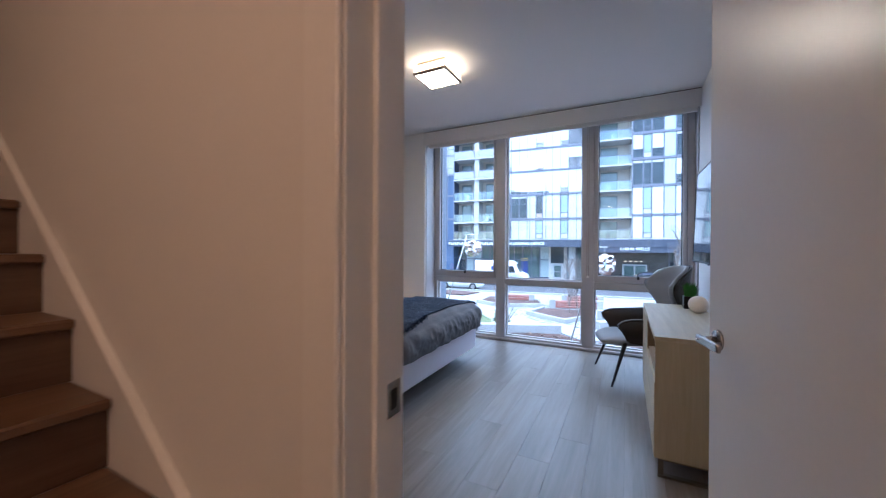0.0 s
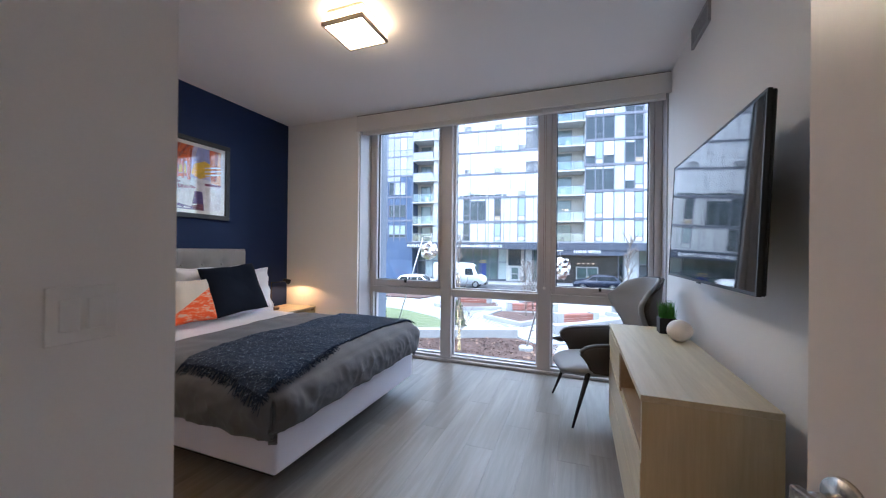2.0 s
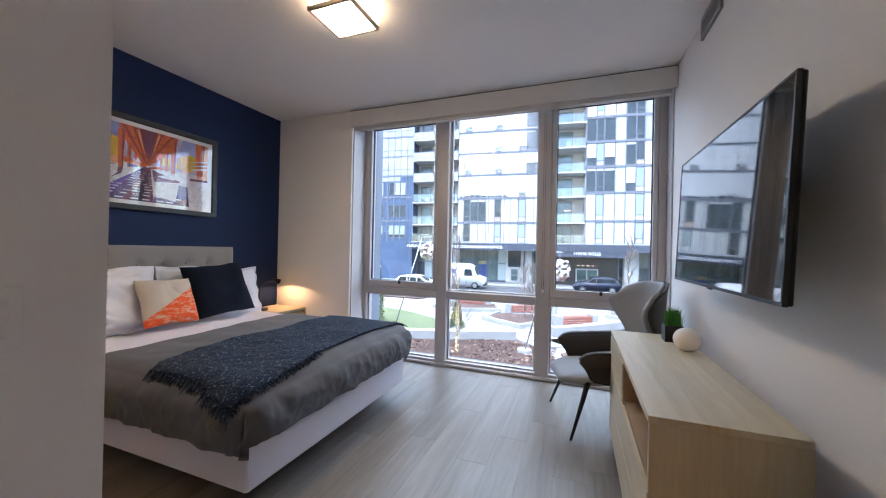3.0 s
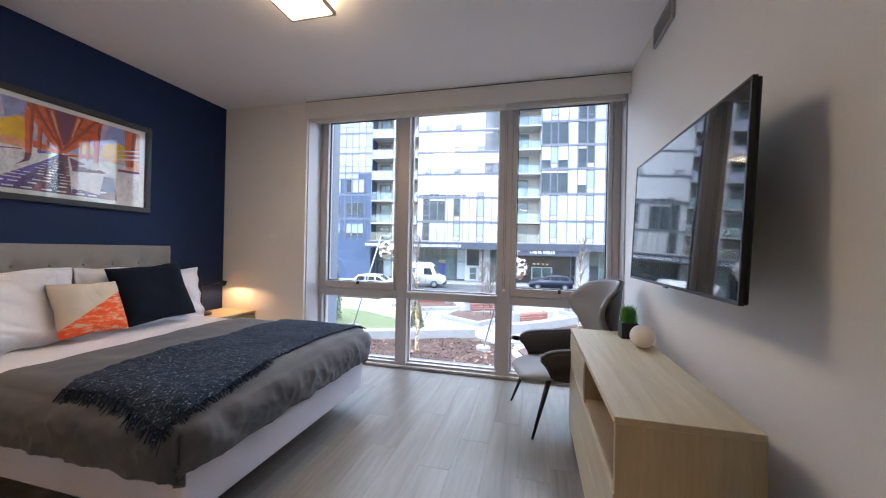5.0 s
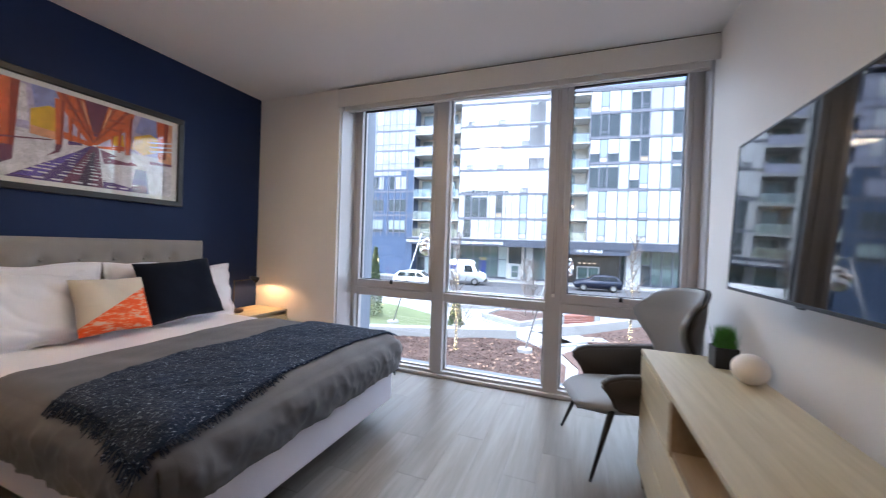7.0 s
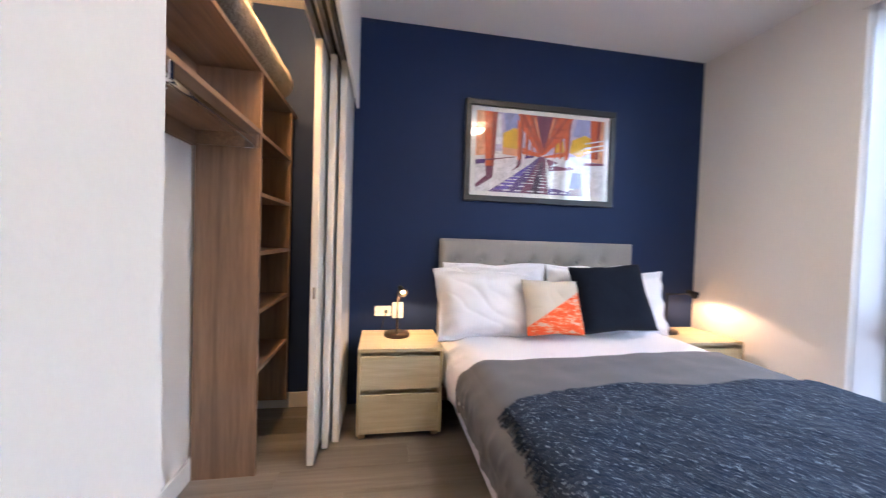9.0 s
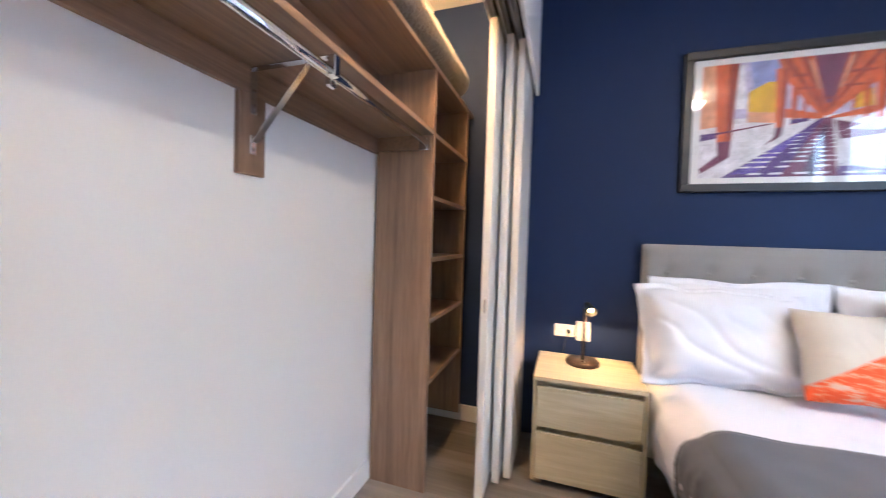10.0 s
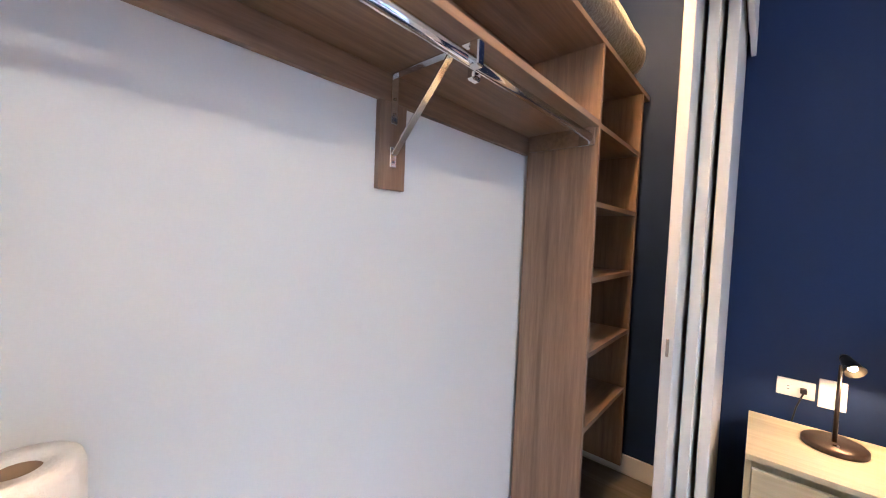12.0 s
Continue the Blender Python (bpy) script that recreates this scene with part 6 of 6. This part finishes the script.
for k in (0, 1):
    z0, z1 = FLOORS_MID[k] + 0.15, FLOORS_MID[k + 1] - 0.15
    win(-2.04, -1.18, z0, z1, M_FACGLASS, 0.7)
    if k:
        win(-1.10, -0.08, z0, z1, M_FACGLASS, 0.0, None, 0.25)
        win(-0.06, 0.96, z0, z1, M_FACGLASS, 0.0, None, 0.25)
    win(2.16, 2.98, z0, z1, M_FACGLASS if k else M_FACGLASSPALE, 0.62, M_TAN if k else M_PANEL)
    win(5.27, 6.15, z0, z1, M_FACGLASSPALE, 0.62, M_PANEL)
    win(8.15, 9.3, z0, z1, M_FACGLASSPALE, 0.62, M_PANEL)
for k, u in ((2, -1.5), (2, 5.3), (3, 2.2), (3, -1.9), (4, 2.2), (4, 5.3), (5, -1.9), (5, 2.2)):
    win(u, u + 0.84, FLOORS_MID[k] + 0.16, FLOORS_MID[k] + 0.72, M_SKYPANEL)
for k, z0, z1 in ((3, 0.16, 1.45), (4, 0.2, 2.75), (5, 0.3, 2.8)):
    win(6.22, 7.2, FLOORS_MID[k] + z0, FLOORS_MID[k] + z1, M_FACGLASS, 0.0, None, 0.2 if k > 3 else 0)
    win(7.24, 8.1, FLOORS_MID[k] + z0, FLOORS_MID[k] + z1, M_FACGLASS)
# narrow dark panes of random size, added for a row of dark specks
rng = random.Random(31)
u = -2.6
while u < 4.0:
    ln = rng.uniform(0.35, 0.9)
    fpart("low_dark_pane", u, u + ln, 0.03, 0.09, 8.50, 8.50 + rng.uniform(0.12, 0.36), M_FACGLASS)
    u += ln + rng.uniform(0.1, 0.4)

# end block: the same bays on every floor, with panes that differ
END_BAYS = ((13.55, 14.66, 0), (14.70, 15.55, 1), (15.60, 16.82, 0), (16.86, 18.02, 2), (18.06, 19.14, 0), (19.18, 20.08, 1), (20.14, 21.36, 0), (21.42, 22.5, 2),
            (22.56, 23.6, 0), (23.64, 24.5, 1), (24.56, 25.7, 0), (25.76, 26.9, 2), (26.96, 28.0, 0), (28.04, 28.9, 1), (28.96, 30.1, 0))
END_FLOORS = ("WpWmWpWm", "WpWmWpWm", "DDDmhpWm", "hphmDtWm", "DDDmDDSm", "WpWmDDSS")
for z in FLOORS_END[1:]:
    fpart("floor_band", 13.45, 32.0, 0.0, 0.12, z - 0.13, z + 0.13, M_SPANDREL)
for k, row in enumerate(END_FLOORS):
    z0, z1 = FLOORS_END[k] + 0.15, FLOORS_END[k + 1] - 0.15
    for i, (u0, u1, bay) in enumerate(END_BAYS):
        c = row[i % 8]
        if c == "W":
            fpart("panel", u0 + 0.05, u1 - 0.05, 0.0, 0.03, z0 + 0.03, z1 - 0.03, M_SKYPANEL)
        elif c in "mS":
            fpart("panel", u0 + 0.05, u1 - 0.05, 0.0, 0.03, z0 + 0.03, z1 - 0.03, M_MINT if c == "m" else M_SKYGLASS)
        elif c == "h":
            win(u0, u1, z0, z0 + 1.05, M_FACGLASS)
            fpart("panel", u0 + 0.05, u1 - 0.05, 0.0, 0.03, z0 + 1.08, z1 - 0.03, M_SKYPANEL)
        else:
            glass = M_FACGLASSPALE if c == "p" else M_FACGLASS
            win(u0, u1, z0, z1, glass, 0.62 if bay == 1 else 0.0, M_TAN if c == "t" else (M_PANEL if c == "p" else None), 0.28 if c == "D" and k != 4 else 0.0)
        fpart("panel_joint", u0 - 0.06, u0 + 0.02, 0.0, 0.09, z0, z1, M_SPANDREL)

# blue block: punched windows below, glazing above with sky reflection in its colour
for z in FLOORS_BLUE[1:]:
    fpart("floor_band", -22.0, -9.4, 0.0, 0.065, z - 0.13, z + 0.13, M_SPANDREL)
for i in range(14):
    u = -22.0 + 12.6 * i / 13
    fpart("panel_joint", u - 0.055, u + 0.055, 0.0, 0.06, 2.35, ROOF - 0.5, M_SPANDREL)
for z0, z1 in ((2.9, 4.7), (5.85, 7.6), (9.0, 10.85)):
    for g0, g1, n_ in ((-20.6, -18.2, 3), (-15.55, -13.9, 2), (-13.05, -10.5, 3)):
        for j in range(n_):
            u0 = g0 + (g1 - g0) * j / n_
            pale = z0 < 4 or (z0 > 8 and j > 0)
            win(u0, g0 + (g1 - g0) * (j + 1) / n_, z0, z1, (M_SKYGLASS if z0 > 8 else M_FACGLASSPALE) if pale else M_FACGLASS, 0.45 if z0 < 4 else 0.0, M_FACGLASS)
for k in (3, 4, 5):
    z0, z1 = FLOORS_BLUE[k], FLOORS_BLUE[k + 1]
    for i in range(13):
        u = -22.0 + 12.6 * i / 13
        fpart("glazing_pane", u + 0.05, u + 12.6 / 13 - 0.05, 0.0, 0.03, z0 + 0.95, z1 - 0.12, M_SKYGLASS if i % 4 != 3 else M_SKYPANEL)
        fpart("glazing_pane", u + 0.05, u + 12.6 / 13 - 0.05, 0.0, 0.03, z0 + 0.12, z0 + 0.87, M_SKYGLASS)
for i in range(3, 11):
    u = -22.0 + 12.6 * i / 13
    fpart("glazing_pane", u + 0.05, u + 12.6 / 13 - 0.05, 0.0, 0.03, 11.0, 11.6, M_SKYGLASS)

# balcony stacks
for u0, u1, slabs, pier in ((-9.35, -2.85, (4.85, 7.95, 10.95, 13.85, 16.7), -6.0), (9.6, 13.42, (5.1, 8.4, 11.5, 14.65, 17.75), None)):
    for k, z in enumerate((2.42,) + slabs):
        top = (slabs + (20.4,))[k]
        bal = fpart("balcony", u0, u1, -2.2, 0.35, z - 0.2, z, M_SLAB, None, "projecting concrete balcony slab")
        spans = ((u0 + 0.05, u1 - 0.05),) if pier is None else ((u0 + 0.05, pier - 0.36), (pier + 0.36, u1 - 0.05))
        for s0, s1 in spans:
            # upper guards of the pier stack get the painted sky reflection
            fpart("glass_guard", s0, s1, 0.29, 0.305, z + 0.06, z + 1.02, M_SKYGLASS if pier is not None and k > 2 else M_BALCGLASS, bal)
            fpart("rail", s0, s1, 0.26, 0.33, z + 1.02, z + 1.07, M_SPANDREL, bal)
            n_ = max(2, round((s1 - s0) / 1.2))
            for i in range(n_ + 1):
                uu = s0 + (s1 - s0) * i / n_
                fpart("post", uu - 0.02, uu + 0.02, 0.27, 0.32, z, z + 1.02, M_SPANDREL, bal)
            dr = s0 + 0.45 + (s1 - s0 - 0.5) * 0.6
            fpart("balcony_door", s0 + 0.45, dr, -2.2, -2.14, z, top - 0.45, M_BALCDOOR, bal)
            for uu in (s0 + 0.45, (s0 + 0.45 + dr) / 2, dr):
                fpart("door_post", uu - 0.03, uu + 0.03, -2.14, -2.08, z, top - 0.45, M_SPANDREL, bal)
            if rng.random() < 0.6:
                cu = s0 + rng.uniform(0.6, max(0.7, s1 - s0 - 0.9))
                fpart("balcony_chair", cu, cu + 0.45, -0.8, -0.35, z, z + rng.uniform(0.45, 0.8), M_CANOPY if rng.random() < 0.6 else M_MINT, bal)
    if pier is not None:
        fpart("pier", pier - 0.33, pier + 0.33, -2.2, 0.1, 2.35, ROOF, M_SLAB)
    else:
        fpart("screen", u0 - 0.02, u0 + 0.03, -2.2, 0.3, 2.42, ROOF, M_MINT, None, "pale glass side screen")
    fpart("top_slab", u0, u1, -2.2, 0.35, 20.4, 20.7, M_SLAB)

# ground floor: canopy, shop front, entrance
fpart("canopy", -9.6, 32.0, -2.0, 1.6, 1.38, 2.28, M_CANOPY, None, "dark metal canopy")
fpart("canopy_edge", -9.6, 32.0, 1.6, 1.63, 2.2, 2.3, M_SPANDREL)
shop = random.Random(5)
for i in range(36):
    u = -9.3 + 1.18 * i
    if 9.8 < u + 0.6 < 18.2 or 3.9 < u + 0.6 < 5.6:
        continue
    m_ = shop.choice((M_STORE, M_STORE, M_MINT, M_FACGLASSPALE, M_FACGLASS))
    fpart("shop_window", u + 0.06, u + 1.12, -2.2, -2.1, GZ + 0.25, -0.45, m_)
    fpart("shop_window", u + 0.06, u + 1.12, -2.2, -2.1, -0.33, 1.38, M_MINT if m_ is M_MINT else M_STORE)
    fpart("shop_mullion", u - 0.06, u + 0.06, -2.2, -2.0, GZ, 1.38, M_SPANDREL)
    fpart("shop_transom", u + 0.06, u + 1.12, -2.15, -2.03, -0.45, -0.33, M_SPANDREL)
    fpart("shop_sill", u + 0.06, u + 1.12, -2.2, -2.03, GZ, GZ + 0.25, M_CANOPY)
fpart("banner", -0.1, 0.85, -2.1, -2.06, -2.5, -0.55, M_EMBLEM, None, "dark blue window banner with yellow head")
fpart("banner_head", -0.1, 0.85, -2.1, -2.05, -0.55, -0.2, paint("banner_yellow", (0.6, 0.42, 0.05), 0.6), None, "yellow banner head")
sd = fpart("shop_door", 4.2, 5.4, -2.1, -1.98, GZ, -0.95, M_PANEL, None, "white framed glass shop door")
fpart("door_glass", 4.38, 5.22, -1.98, -1.96, GZ + 0.3, -1.15, M_STORE, sd)
fpart("door_rail", 4.38, 5.22, -1.96, -1.94, -2.0, -1.92, M_PANEL, sd)
fpart("shop_window", 3.9, 5.6, -2.2, -2.12, -0.85, 1.38, M_FACGLASS)
for u0, u1 in ((6.25, 7.1), (18.3, 19.9), (-3.6, -2.9)):
    fpart("column", u0, u1, -1.9, -0.9, GZ, 1.38, M_SLAB, None, "pale concrete column")
en = fpart("entrance", 9.8, 18.2, -2.2, -2.1, GZ, 1.38, M_ENTRY, None, "entrance bay with glass doors, shadow painted into its colour")
for u0, u1, z0, z1 in ((12.7, 15.45, -0.95, -0.8), (12.7, 12.85, GZ, -0.95), (15.3, 15.45, GZ, -0.95), (14.0, 14.12, GZ, -0.95)):
    fpart("entrance_frame", u0, u1, -2.1, -1.95, z0, z1, M_SLAB, en)
for u0, u1 in ((12.85, 14.0), (14.12, 15.3)):
    fpart("entrance_door", u0, u1, -2.1, -2.0, GZ + 0.1, -0.95, M_STORE, en)
M_LOBBY = glow("lobby_light", (1.0, 0.62, 0.30), 0.5)
for u in (12.9, 13.5, 14.1, 14.7):
    fpart("lobby_lamp", u, u + 0.25, -2.1, -2.0, -0.45, -0.35, M_LOBBY, en, "small warm lobby lamp")


def lettering(text, u0, u1, z, size, out, label):
    cu = bpy.data.curves.new("lettering", "FONT")
    cu.body, cu.size, cu.extrude, cu.offset = text, size, 0.03, 0.008
    tmp = bpy.data.objects.new("lettering", cu)
    scene.collection.objects.link(tmp)
    bpy.context.view_layer.update()
    me = bpy.data.meshes.new_from_object(tmp.evaluated_get(bpy.context.evaluated_depsgraph_get()))
    bpy.data.objects.remove(tmp)
    me.transform(Matrix.Diagonal(((u1 - u0) / max(v.co.x for v in me.vertices), 1, 1, 1)))
    me.materials.clear()
    me.materials.append(M_SIGN)
    ob = new("lettering", me)
    ob.parent = bld
    ob.matrix_basis = pose(u0, -out, z - GZ, 90, 0, 0)
    tagged(ob, label)


fpart("sign_band", 9.8, 18.2, 1.3, 1.5, 0.72, 1.38, M_CANOPY)
lettering("1140 N. WELLS", 12.05, 15.15, 1.0, 0.50, 1.54, "white raised street address letters")
lettering(".COM LEASING OFFICE", -2.15, 3.42, 1.62, 0.46, 1.66, "white raised leasing office letters")
for u0, n_ in ((-9.55, 12), (-5.0, 9)):
    for i in range(n_):
        u = u0 + i * 0.31
        fpart("sign_bar", u, u + 0.10, 1.6, 1.66, 1.62, 1.94, M_SIGN)
        fpart("sign_bar", u + 0.10, u + 0.21, 1.6, 1.66, *((1.62, 1.72) if i % 2 else (1.84, 1.94)), M_SIGN)
# buildings that close the street at both ends
for u, wd, hh, mt, nm in ((-62, 38, 24, M_PANELBLUE, "far blue grey building up the street"), (34, 40, 30, M_PANEL, "far pale building down the street")):
    o = thing("far_building", FACADE @ pose(u, 0, GZ), nm, "building", "", "structure")
    part("wall", boxed(0, wd, 0, 14, 0, hh), mt, o, "", False, True)
    part("roof", boxed(-0.2, wd + 0.2, -0.2, 14.2, hh, hh + 0.5), M_SPANDREL, o, "", False, True)
    for k in range(7):
        part("floor_band", boxed(0, wd, -0.08, 0, 3 + k * 3.1, 3.3 + k * 3.1), M_SPANDREL, o, "", False, True)
        for i in range(9):
            part("window", boxed(1 + i * wd / 9.2, 1 + i * wd / 9.2 + 2, -0.05, 0, 3.6 + k * 3.1, 5.8 + k * 3.1), M_FACGLASS, o, "", False, True)

# floor planks
floor_ob = bpy.data.objects["floor"]
PW, PL, GAP = 0.18, 1.22, 0.0003
plank_mesh = {}


def plank(ln):
    k = round(ln, 2)
    if k not in plank_mesh:
        plank_mesh[k] = mesh_of("plank", boxed(GAP, PW - GAP, GAP, k - GAP, -0.012, 0.0, 0.0005), M_FLOOR)
    return plank_mesh[k]


rng = random.Random(77)
col = 0
x = -4.5
while x < EAST:
    y_lo = -0.4 if x > -1.15 else (2.2 if x > -2.0 else CLOSET_S)
    y_lo = max(y_lo, 1.6) if x > -1.15 else y_lo
    y_hi = WIN_Y - 0.02
    if x < WEST - PW:
        x += PW
        continue
    y = y_lo
    first = rng.uniform(0.3, PL)
    while y < y_hi - 0.01:
        ln = min(first, y_hi - y)
        first = PL
        ob = new("plank", plank(ln))
        ob.parent = floor_ob
        ob.location = (x, y, 0)
        y += round(ln, 2)
    x += PW
